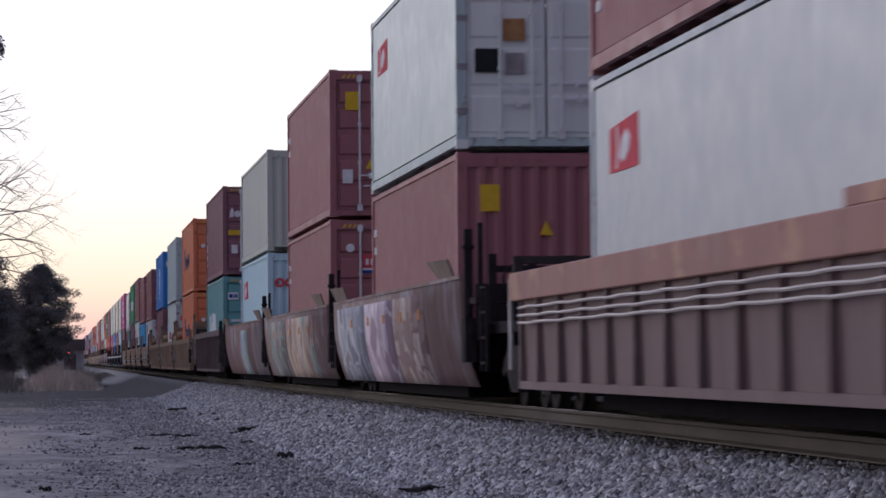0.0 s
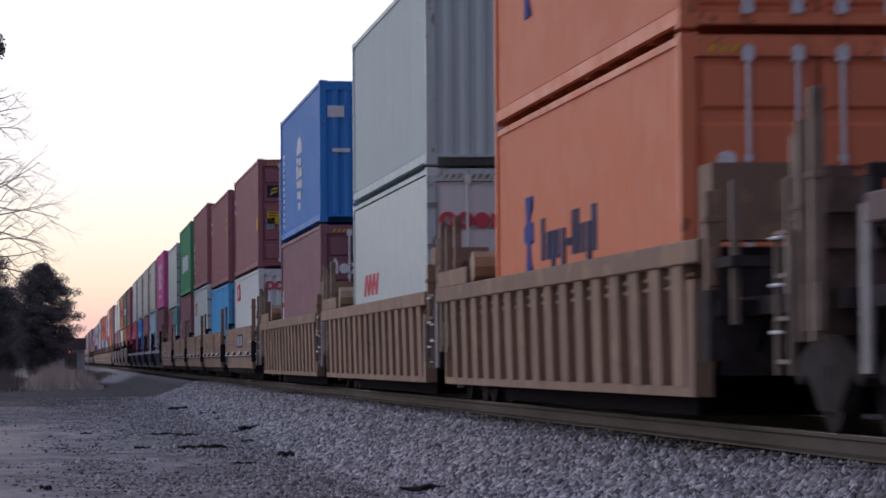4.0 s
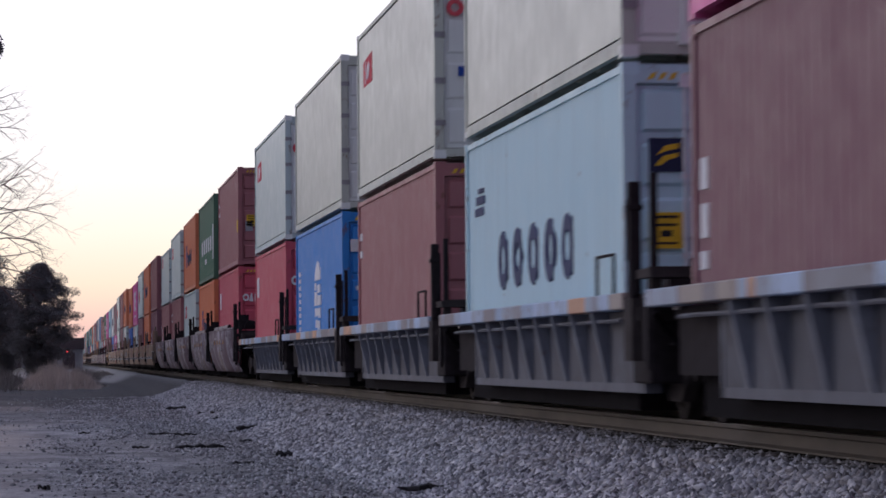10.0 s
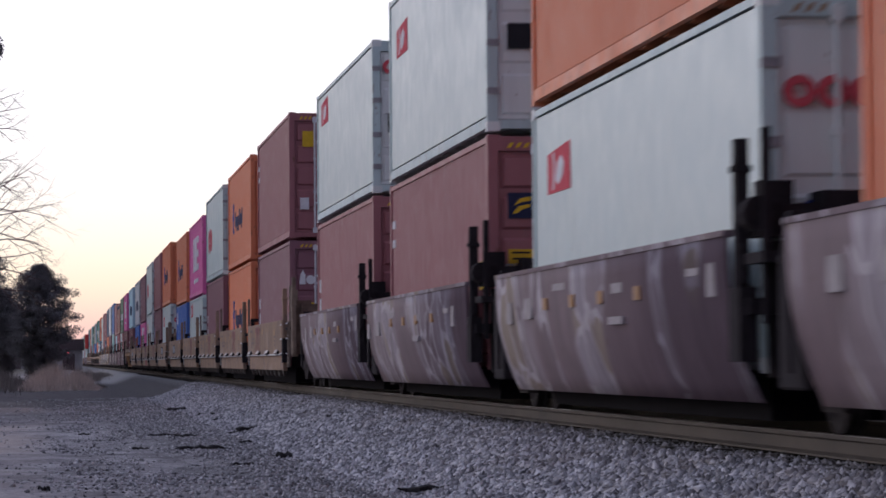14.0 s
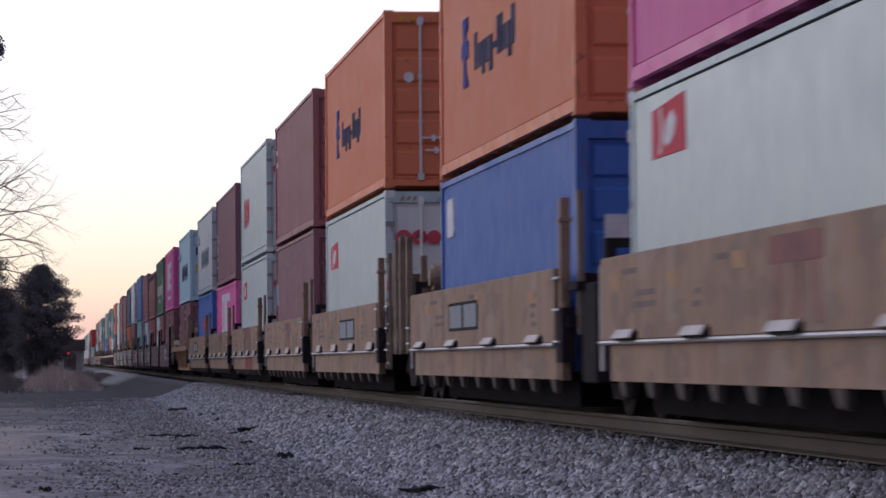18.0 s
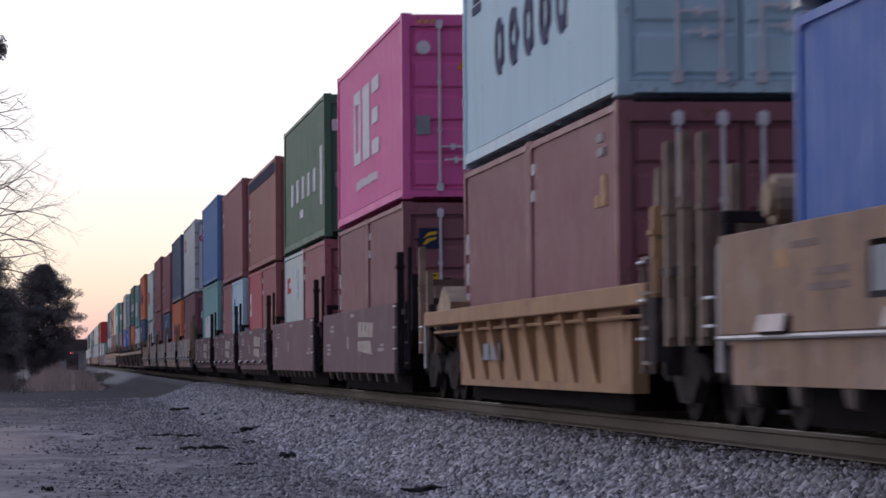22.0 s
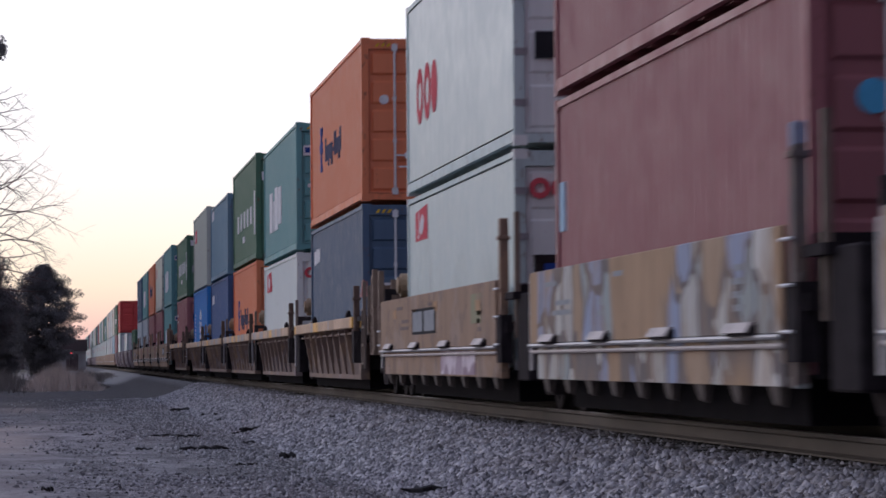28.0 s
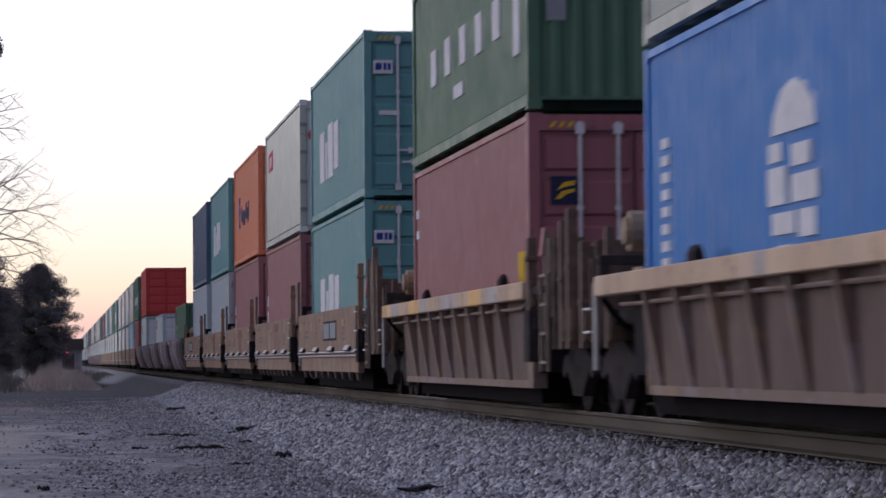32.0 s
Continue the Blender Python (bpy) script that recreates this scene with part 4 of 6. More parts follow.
def container(spec, u, z, near=True):
    """spec: colour, sort of end (d doors, w corrugated wall, r insulated box), signs, height h or l, and length in metres if not forty feet."""
    bits = spec.split()
    colour, end, cargo, tall = bits[:4]
    n = float(bits[4]) if len(bits) > 4 else 12.192
    h = TALL[tall]
    reefer = end == "r"
    side_mat = REEFER.get(colour, PAINT[colour]) if reefer else PAINT[colour]
    end_mat = GREYDOOR if reefer else PAINT[colour]
    word = WORDS.get(colour, colour)
    long = "forty-foot" if n > 10 else "twenty-foot"
    sort = "smooth insulated" if reefer else "corrugated steel"
    label = f"{word} {sort} {long} container, weathered, riding the train"
    ob = thing("container", pose(MID, u, z), label, "container", "containers on the train")
    MOVING.append((ob, u, z))
    part("frame", mesh_of(("container_frame", n, h, end == "w"), lambda: frame_bm(n, h, end == "w")), FRAMES[colour], ob)
    if reefer:
        near_side, far_side = mesh_of(("smooth_side", n, h, -1), lambda: flat_side(n, h, -W + 0.022, -1)), mesh_of(("smooth_side", n, h, 1), lambda: flat_side(n, h, W - 0.022, 1))
    else:
        near_side = mesh_of(("side_sheet", n, h, -1), lambda: corrugated(0.13, n - 0.13, 0.200, h - 0.085, -W + 0.026, -1))
        far_side = mesh_of(("side_sheet", n, h, 1), lambda: corrugated(0.13, n - 0.13, 0.200, h - 0.085, W - 0.026, 1))
    part("side_wall", near_side, side_mat, ob)
    part("side_wall", far_side, side_mat, ob)
    part("roof", mesh_of(("roof_sheet", n, h), lambda: boxes((-W + 0.06, 0.08, h - 0.045, W - 0.06, n - 0.08, h - 0.02))), side_mat, ob)
    part("floor", mesh_of(("floor_sheet", n), lambda: boxes((-W + 0.06, 0.08, 0.14, W - 0.06, n - 0.08, 0.17))), DARKSTEEL, ob)
    part("back_wall", mesh_of(("back_wall", n, h), lambda: boxes((-W + 0.12, n - 0.06, 0.13, W - 0.12, n - 0.03, h - 0.19))), end_mat, ob)
    if end == "w":
        part("front_wall", mesh_of(("end_sheet", h), lambda: turned(corrugated(-W + 0.13, W - 0.13, 0.13, h - 0.19, 0.004, -1, 0.25, 0.045), Matrix.Rotation(radians(90), 4, "Z"))), end_mat, ob)
    else:
        style = "reefer" if reefer else "door"
        w = W - 0.13
        for s in (-1, 1):
            m = pose(-w, 0, 0) if s < 0 else pose(0, 0, 0)
            door = part("door", mesh_of((style + "_leaf", h), lambda: door_bm(w, h, style)), end_mat, ob, at=m)
            if near:
                for k in ((0.42, 0.82) if s < 0 else (0.18, 0.58)):
                    part("lock_rod", mesh_of(("lock_rod", h), lambda: rod_bm(h)), LOCKBAR if not reefer or s > 0 else GREYDOOR, door, "galvanised steel locking bar", at=pose(w * k, 0, 0))
                for k, zz in ((0.0, 0.275), (0.05, 0.205)):
                    part("handle", mesh_of("door_handle", lambda: boxes((0, -0.05, 0, 0.36, -0.02, 0.028), (0.15, -0.06, -0.04, 0.21, -0.01, 0.06))), LOCKBAR, door, at=pose(w * (0.44 if s < 0 else 0.20) + k, 0, h * (zz if s < 0 else zz + 0.02)))
        if near and tall == "h" and colour not in ("cream",):
            for s in (-1, 1):
                part("height_stripes", mesh_of(("height_stripes", h, s, cargo == "nn"), lambda: stripes_bm(h, s, 9 if cargo == "nn" else 4)), FLAP if reefer else M_YELLOW, ob, "yellow slanted warning stripes")
        if near and reefer:
            for i, zz in enumerate((0.5, 1.1, 1.75, 2.35)):
                part("hinge", mesh_of("hinge_block", lambda: boxes((-0.02, -0.015, -0.04, 0.13, 0.03, 0.04))), WORNGREY, ob, at=pose(-W + 0.02, 0, zz * h / 2.9))
    if near:
        for s, y, zz in castings(n, h):
            part("corner_casting", mesh_of(("corner_casting", s > 0), lambda: cast_bm(1 if s > 0 else -1)), side_mat if not reefer else GREYDOOR, ob, at=pose(s, y, zz))
    signs, ends = CARGO[cargo]
    for k in signs:
        mat, rects = BADGE[k]
        if n < 10:     # smaller marks on the short boxes
            if k in ("script", "bracket", "ghost", "notice", "noticemark", "neartags", "nearcards"):
                pass
            elif k in ("flower", "petal"):
                rects = [("poly", *[v * 0.8 if i % 2 == 0 else v - 0.2 for i, v in enumerate(q[1:])]) for q in rects]
            else:
                rects = [(a * 1.1 - 2.0, b, c * 1.1 - 2.0, d) if k == "vessel" else (a * 0.5, b, c * 0.5, d) for a, b, c, d in [q for q in rects if len(q) == 4]]
        part("sign", mesh_of(("sign_" + k, n), lambda: sign_bm(rects, "side", n)), mat, ob, at=pose(-0.004 if k in ("petal", "noticemark") else 0, 0, 0))
    if near:
        for k in ends:
            mat, rects = ENDBADGE[k]
            part("placard", mesh_of("placard_" + k, lambda: sign_bm(rects, "end", n)), mat, ob, at=pose(0, -0.004 if k.endswith(("foot", "mark")) else 0, 0))
            if k == "warn":
                part("placard", mesh_of("placard_warnhead", lambda: sign_bm(ENDBADGE["warnhead"][1], "end", n)), M_DARK, ob, at=pose(0, -0.004, 0))
    return ob


# ---- the cars that carry them ----
def wheel_bm():
    bm = bmesh.new()
    prof = [(0.0, 0.07), (0.12, 0.07), (0.15, 0.035), (0.34, 0.03), (0.36, 0.065), (0.455, 0.065), (0.455, -0.03), (0.485, -0.04), (0.485, -0.07), (0.0, -0.05)]
    seg = 20
    rings = []
    for r, x in prof:
        rings.append([bm.verts.new((-x, r * math.cos(2 * math.pi * i / seg), r * math.sin(2 * math.pi * i / seg))) for i in range(seg)] if r > 0 else [bm.verts.new((-x, 0, 0))] * seg)
    for a, b in zip(rings, rings[1:]):
        for i in range(seg):
            j = (i + 1) % seg
            q = [a[i], a[j], b[j], b[i]]
            q = [v for k, v in enumerate(q) if v not in q[:k]]
            if len(q) > 2:
                bm.faces.new(q)
    return bm


def side_frame_bm():
    prof = [(-1.05, 0.42), (-0.95, 0.56), (-0.35, 0.74), (0.35, 0.74), (0.95, 0.56), (1.05, 0.42), (0.95, 0.36), (0.72, 0.44), (0.45, 0.30), (0.30, 0.18), (-0.30, 0.18), (-0.45, 0.30), (-0.72, 0.44), (-0.95, 0.36)]
    bm = bmesh.new()
    a = [bm.verts.new((-0.06, y, z)) for y, z in prof]
    b = [bm.verts.new((0.06, y, z)) for y, z in prof]
    for i in range(len(prof)):
        j = (i + 1) % len(prof)
        bm.faces.new((a[i], a[j], b[j], b[i]))
    bmesh.ops.triangulate(bm, faces=[bm.faces.new(a[::-1]), bm.faces.new(b)])
    bmesh.ops.recalc_face_normals(bm, faces=bm.faces)
    return bm


def truck(car, at, near):
    t = part("truck", mesh_of("bolster", lambda: boxes((-0.95, -0.22, 0.42, 0.95, 0.22, 0.70), (-0.35, -0.35, 0.66, 0.35, 0.35, 0.80))), GRIME_SHADE, car, "wheel truck black with grime", at=pose(0, at, RAIL))
    if not near:
        part("wheels", mesh_of("far_wheels", lambda: boxes(*[(s * 0.78 - 0.06, y - 0.40, 0.03, s * 0.78 + 0.06, y + 0.40, 0.83) for s in (-1, 1) for y in (-0.85, 0.85)])), GRIME_SHADE, t)["kind"] = "stuff"
        return
    for s in (-1, 1):
        part("side_frame", mesh_of("truck_side_frame", side_frame_bm), DARKSTEEL, t, at=pose(s * 1.0, 0, 0))
        part("spring", mesh_of("spring_nest", lambda: tubes(*[((0, y, 0.2), (0, y, 0.5), 0.07) for y in (-0.17, 0, 0.17)])), DARKSTEEL, t, at=pose(s * 1.0, 0, 0))
        for y in (-0.88, 0.88):
            part("wheel", mesh_of("rail_wheel", wheel_bm), WHEELSTEEL, t, at=pose(s * 0.755, y, 0.457, 0, 0, 0 if s < 0 else 180))
    for y in (-0.88, 0.88):
        part("axle", mesh_of("axle", lambda: tubes(((-0.95, 0, 0.457), (0.95, 0, 0.457), 0.08))), DARKSTEEL, t, at=pose(0, y, 0))


CW = 1.50     # half the car's width


def side_sheet_bm(y0, y1, top, s, belly):
    """Smooth side plate that curves in towards its foot."""
    pts = []
    for i in range(9):
        k = i / 8
        x = CW - belly * (1 - k) ** 2.6
        pts.append((x, 0.11 + (top - 0.11) * k))
    prof = pts + [(x - 0.03, z) for x, z in pts[::-1]]
    bm = loft([(s * x, z) for x, z in prof], y0, y1)
    for f in bm.faces:
        f.smooth = len(f.verts) == 4
    return bm


# sort: half a rib's width, depth of the recess at its head and at its foot, distance from rib to rib, the first, where the side plate begins and ends
RIBS = {"B": (0.05, 0.085, 0.115, 1.50, -0.60, -1.1, 15.8), "T": (0.25, 0.20, 0.20, 1.04, -1.03, -1.3, 15.8), "S": (0.05, 0.17, 0.215, 1.42, 0.77, -0.85, 12.0),
        "K": (0.045, 0.20, 0.215, 1.29, 0.46, -1.2, 10.6), "U": (0.05, 0.155, 0.215, 1.42, 1.04, -0.15, 11.7), "V": (0.05, 0.155, 0.215, 1.42, 1.04, -0.5, 12.6),
        "D": (0.07, 0.235, 0.235, 1.05, -1.2, -1.5, 16.1)}


def stake_bm(s, top, chord, foot, half, deep, low=0.21):
    """An upright rib, deep at its head and thin at the foot."""
    z1 = top - chord
    prof = [(CW - 0.03, z1), (CW - foot + 0.015, low), (CW - deep - 0.06, low), (CW - deep - 0.06, z1)]
    bm = bmesh.new()
    a = [bm.verts.new((s * x, -half, z)) for x, z in prof]
    b = [bm.verts.new((s * x, half, z)) for x, z in prof]
    for i in range(4):
        j = (i + 1) % 4
        bm.faces.new((a[i], a[j], b[j], b[i]))
    bm.faces.new(a[::-1])
    bm.faces.new(b)
    bmesh.ops.recalc_face_normals(bm, faces=bm.faces)
    return bm


KINDS = {  # sort: form, paint, label, front, rear, top, ways of the ends
    "A": ("smooth", "umber", "brown smooth-sided well car sprayed with faded graffiti", -1.8, 16.8, 1.47),
    "Q": ("smooth", "redumber", "reddish brown smooth-sided well car with blue and pale graffiti", -1.8, 16.4, 1.47),
    "P": ("smooth", "plum", "purplish brown smooth-sided well car with worn graffiti", 0.05, 13.3, 1.37),
    "B": ("ribbed", "brownrib", "brown well car with ribbed sides and pipes", -2.2, 16.3, 1.41),
    "T": ("ribbed", "sand", "tan well car with ribbed sides", -2.1, 16.3, 1.39),
    "U": ("ribbed", "buff", "buff well car with ribbed sides and patched top rail", -0.9, 13.4, 1.22),
    "V": ("ribbed", "buff", "buff single well car with ribbed sides", -1.4, 14.3, 1.29),
    "K": ("ribbed", "black", "black well car with ribbed sides and patched pale top rail", -1.5, 12.9, 1.03),
    "S": ("ribbed", "ochre", "short tan well car with ribbed sides", -3.0, 14.6, 1.11),
    "D": ("ribbed", "dark", "dark well car with ribbed sides", -2.6, 16.6, 1.47),
    "C": ("ledge", "tan", "tan well car with smooth sides and a pipe along a ledge", -0.3, 12.25, 1.38),
    "G": ("ledge", "sprayed", "tan well car covered in blue and grey graffiti", -0.3, 12.25, 1.38),
    "W": ("ledge", "wine", "wine-brown well car with smooth sides and white lettering bars", -0.3, 12.4, 1.30),
    "X": ("sheet", "wine", "wine-brown well car with plain tall sides", -0.3, 12.4, 1.32)}


def ring_bm(x, z, big, small):
    bm = bmesh.new()
    loops = [[bm.verts.new((x + (big + small * math.cos(q)) * math.cos(k), small * math.sin(q), z + (big + small * math.cos(q)) * math.sin(k))) for q in (0, 1.57, 3.14, 4.71)] for k in [0.449 * i for i in range(14)]]
    for i in range(14):
        a, b = loops[i], loops[(i + 1) % 14]
        for j in range(4):
            bm.faces.new((a[j], a[(j + 1) % 4], b[(j + 1) % 4], b[j]))
    return bm


def foot_bm(s, w):
    """A bracket that narrows towards its foot."""
    bm = bmesh.new()
    hi = [bm.verts.new(p) for p in ((s * (CW - 0.05), -w, 0.27), (s * (CW - 0.05), w, 0.27), (s * (CW - 0.13), w, 0.27), (s * (CW - 0.13), -w, 0.27))]
    lo = [bm.verts.new(p) for p in ((s * (CW - 0.08), -0.35 * w, 0.12), (s * (CW - 0.08), 0.6 * w, 0.12), (s * (CW - 0.13), 0.6 * w, 0.10), (s * (CW - 0.13), -0.35 * w, 0.10))]
    bm.faces.new(hi)
    bm.faces.new(lo[::-1])
    for i in range(4):
        bm.faces.new((hi[i], lo[i], lo[(i + 1) % 4], hi[(i + 1) % 4]))
    bmesh.ops.recalc_face_normals(bm, faces=bm.faces)
    return bm


def hose_bm(points, r, n=6):
    """One bent tube through the points."""
    bm = bmesh.new()
    rings = []
    for i, p in enumerate(points):
        d = (Vector(points[min(i + 1, len(points) - 1)]) - Vector(points[max(i - 1, 0)])).normalized()
        m = d.to_track_quat("Z", "Y").to_matrix()
        rings.append([bm.verts.new(Vector(p) + m @ Vector((r * math.cos(6.2832 * k / n), r * math.sin(6.2832 * k / n), 0))) for k in range(n)])
    for a, b in zip(rings, rings[1:]):
        for k in range(n):
            bm.faces.new((a[k], a[(k + 1) % n], b[(k + 1) % n], b[k]))
    bm.faces.new(rings[0][::-1])
    bm.faces.new(rings[-1])
    return bm


def rung_bm():
    return tubes(((0, -0.17, 0), (0, 0.17, 0), 0.014), n=6)


def flap_bm(w, k):
    """A sheet that leans out over the top rail, cut askew."""
    bm = bmesh.new()
    f = [bm.verts.new(p) for p in ((0, -w, 0), (0, w - k, 0), (-0.09, w, 0.25), (-0.09, -w - 0.1, 0.22))]
    g = [bm.verts.new(v.co + Vector((0.03, 0, 0))) for v in f]
    bm.faces.new(f)
    bm.faces.new(g[::-1])
    for i in range(4):
        bm.faces.new((f[i], g[i], g[(i + 1) % 4], f[(i + 1) % 4]))
    bmesh.ops.recalc_face_normals(bm, faces=bm.faces)
    return bm


def well_car(sort, u, ahead, behind, near=True, ends=(True, False)):
    """A well car, or one unit of a set. ahead, behind: metres to the next load's far and near end."""
    form, colour, label, f, r, top = KINDS[sort]
    single, tailed = ahead > 4.5, behind > 4.5            # coupled, not sharing a truck with the next unit
    f = {"C": -1.2, "G": -1.2, "P": -2.0, "X": -1.4, "A": -2.6}.get(sort, f) if single else f
    r = {"C": 13.65, "G": 13.65, "K": 15.4}.get(sort, r) if tailed else r
    kin = (sort, single, tailed)
    col, chord = CARPAINT[colour], CHORD[colour]
    car = thing("well_car", pose(MID, u, 0), label, "rail car", "cars of the train")
    MOVING.append((car, u, 0))
    first, last = -ahead / 2, 12.19 + behind / 2          # the joints
    black = form == "smooth"
    endpaint = GRIME_SHADE if black or form == "ledge" or form == "sheet" else DARKSTEEL
    wf = 0.96 if sort == "P" else 1.10
    # floor hung extra low and black, to stand for the shade under the car
    part("well_floor", mesh_of(("well_floor", kin), lambda: boxes((-wf, max(f + 0.9, -0.1), -0.045, wf, min(r - 0.5, 12.3), 0.33))), RUBBER_SHADE, car)
    for s in (-1, 1):
        if form == "smooth":
            belly = 0.27 if sort == "P" else 0.22
            part("side_plate", mesh_of(("side_plate", kin, s), lambda: side_sheet_bm(f, r, top, s, belly)), col, car)
            a, b = sorted((s * (CW - 0.10), s * (CW + 0.012)))
            part("top_rail", mesh_of(("plate_top_rail", kin, s), lambda: boxes((a, f, top, b, r, top + 0.045))), col, car)
            if near and s < 0 and sort == "P" and u < 380:
                for i in range(3):
                    part("roll", mesh_of("long_roll", lambda: tubes(((0, -1.2, 0), (0, 1.2, 0), 0.075), n=12)), ROLL, car, "grey tube lying along the top rail", at=pose(s * (CW - 0.10), 3.1 + 2.85 * i, top + 0.085))
                    part("clamp", mesh_of("roll_clamp", lambda: loft([(-0.07, 0), (0.07, 0), (0.03, 0.12), (-0.03, 0.12)], -0.12, 0.12)), GRIME_SHADE, car, at=pose(s * (CW - 0.10), 1.67 + 2.85 * i, top + 0.045))
            if near and s < 0 and sort == "Q":
                part("sprayed_patch", mesh_of("sprayed_patch", lambda: turned(side_sheet_bm(4.6, 8.2, top - 0.16, s, belly), Matrix.Translation((-0.006, 0, 0.0)))), BLUESPRAY, car, "blue and pale sprayed lettering patch")
            if near and s < 0 and sort == "A":
                for ya, yb, tone in (((10.7, 16.0, "grey"), (6.2, 10.8, "lilac"), (1.6, 6.0, "pale")) if u < 50 else ((9.2, 14.6, "teal"), (1.2, 9.0, "cream"))):
                    part("sprayed_patch", mesh_of(("sprayed_letters", ya, yb), lambda: turned(side_sheet_bm(ya, yb, top - 0.10, s, belly), Matrix.Translation((-0.006 - 0.001 * (ya > 8), 0, 0)))), GRAFFITI[tone], car, "worn sprayed lettering patch")
                for yy in (2.3, 4.8, 7.4, 10.0, 13.1):
                    part("reflector", mesh_of("square_reflector", lambda: boxes((-0.012, -0.14, 0, 0.03, 0.14, 0.14))), M_RUSTY, car, "orange reflector square", at=pose(s * CW, yy, 1.02))
            if near and s < 0 and sort == "P":
                for yy, zz, w, h2 in ((0.75, 0.98, 0.3, 0.26), (1.5, 1.16, 0.5, 0.06), (5.1, 1.10, 0.55, 0.09), (5.2, 0.82, 0.75, 0.07), (8.6, 1.20, 0.8, 0.07), (10.8, 0.94, 0.55, 0.22), (12.3, 0.90, 0.4, 0.24)):
                    part("data_card", mesh_of(("pale_card", w, h2), lambda: boxes((-0.002, -w / 2, 0, 0.05, w / 2, h2))), M_CARD, car, "worn pale data card", at=pose(s * CW, yy + (0.7 * u % 1.3) - 0.5, zz - 0.05 * (0.3 * u % 2)))
                for yy in (3.9, 5.9, 7.6, 9.4):
                    part("reflector", mesh_of("round_reflector", lambda: boxes((-0.010, -0.13, 0, 0.05, 0.13, 0.12))), M_FADED, car, "faded yellow reflector", at=pose(s * CW, yy, 0.96))
            if near and s < 0 and sort in "AQ":
                for y, w, k in ((-0.55, 1.15, 0.7), (15.4, 1.35, 0.5)):
                    part("guide_flap", mesh_of(("guide_flap", w), lambda: flap_bm(w, k)), FLAPBROWN, car, "brown sheet flap standing on the top rail", at=pose(s * (CW - 0.01), y, top + 0.045))
        elif form == "ribbed":
            foot, ch = (0.045 if sort == "B" else 0.07 if sort in "TD" else 0.20), {"K": 0.15, "B": 0.31}.get(sort, 0.19)
            a, b = sorted((s * (CW - 0.20), s * CW))
            part("top_rail", mesh_of(("top_rail", kin, s), lambda: boxes((a, f, top - ch, b, r, top)), 0.012), chord, car)
            a, b = sorted((s * (CW - foot - 0.16), s * (CW - foot)))
            part("bottom_rail", mesh_of(("bottom_rail", kin, s), lambda: boxes((a, RIBS[sort][5], 0.13, b, RIBS[sort][6], 0.215), (a, RIBS[sort][5] - 0.30, 0.13, b, RIBS[sort][5] + 0.08, top - ch - 0.12), (a, RIBS[sort][6] - 0.08, 0.13, b, RIBS[sort][6] + 0.02, top - ch))), col, car)
            half, deep, low, pitch, begin, y0, y1 = RIBS[sort]
            xa, xb = s * (CW - deep), s * (CW - low)
            # on K, U and V the shade behind the ribs is painted in
            part("well_side", mesh_of(("well_side", kin, s), lambda: loft([(xa, top - ch), (xb, 0.20), (xb - s * 0.02, 0.20), (xa - s * 0.02, top - ch)], y0, y1)), SHADEIRON if sort == "K" else SHADEWELL if sort in "UV" else col, car)
            count = int((y1 - 0.25 - begin) / pitch) + 1
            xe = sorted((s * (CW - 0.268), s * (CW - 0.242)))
            # dark panels added over the trucks in place of the shade there
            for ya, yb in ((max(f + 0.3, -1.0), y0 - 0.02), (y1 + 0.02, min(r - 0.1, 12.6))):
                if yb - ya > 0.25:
                    part("end_panel", mesh_of(("end_panel", kin, s, ya), lambda: boxes((xe[0], ya, 0.30, xe[1], yb, top - ch))), GRIME_SHADE, car, "dark panel added for shade over the truck")
            if near and s < 0:
                for i in range(count):
                    y = begin + i * pitch
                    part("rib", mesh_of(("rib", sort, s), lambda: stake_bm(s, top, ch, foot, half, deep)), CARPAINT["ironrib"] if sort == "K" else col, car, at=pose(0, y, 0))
                for zz in ((top - ch - 0.08, top - ch - 0.17, top - ch - 0.25) if sort == "B" else (top - ch - 0.08, top - ch - 0.17) if sort in "DT" else (top - ch - 0.09,)):
                    part("pipe", mesh_of(("pipe", kin, zz), lambda: hose_bm([(0, f + 0.6 + 0.75 * k, (0.007 if sort == "B" else 0.003) * math.sin(2.3 * k + 20 * zz)) for k in range(int((r - f - 1.0) / 0.75) + 1)], 0.017 if sort == "B" else 0.02)), PALEPLATE if sort == "B" else col, car, "thin pipe under the top rail", at=pose(s * (CW - (0.02 if sort == 'B' else 0.10)), 0, zz))
            else:
                tagged(part("ribs", mesh_of(("far_ribs", kin, s), lambda: merged(*[turned(stake_bm(s, top, ch, foot, half, deep), Matrix.Translation((0, begin + i * pitch, 0))) for i in range(count)])), col, car), kind="stuff")
        else:
            flat = not 520 < u < 600
            zl = 0.42 if sort == "W" else 0.62          # height of the ledge
            z0 = zl if form == "ledge" else 0.25
            a, b = sorted((s * (CW - 0.05), s * CW))
            part("side_plate", mesh_of(("upper_plate", kin, s), lambda: boxes((a, f, z0, b, r, top)), 0.01), col, car)
            if form == "ledge":
                a2, b2 = sorted((s * (CW - 0.11), s * (CW - 0.04)))
                part("lower_plate", mesh_of(("lower_plate", kin, s), lambda: boxes((a2, f + 0.1, 0.25, b2, r - 0.3, zl - 0.02))), col, car)
                part("pipe", mesh_of(("ledge_pipe", kin), lambda: tubes(((0, f, 0), (0, r, 0), 0.02), n=8)), STEEL if colour != "wine" else col, car, "pale pipe along the ledge", at=pose(s * (CW + 0.01), 0, zl - 0.02))
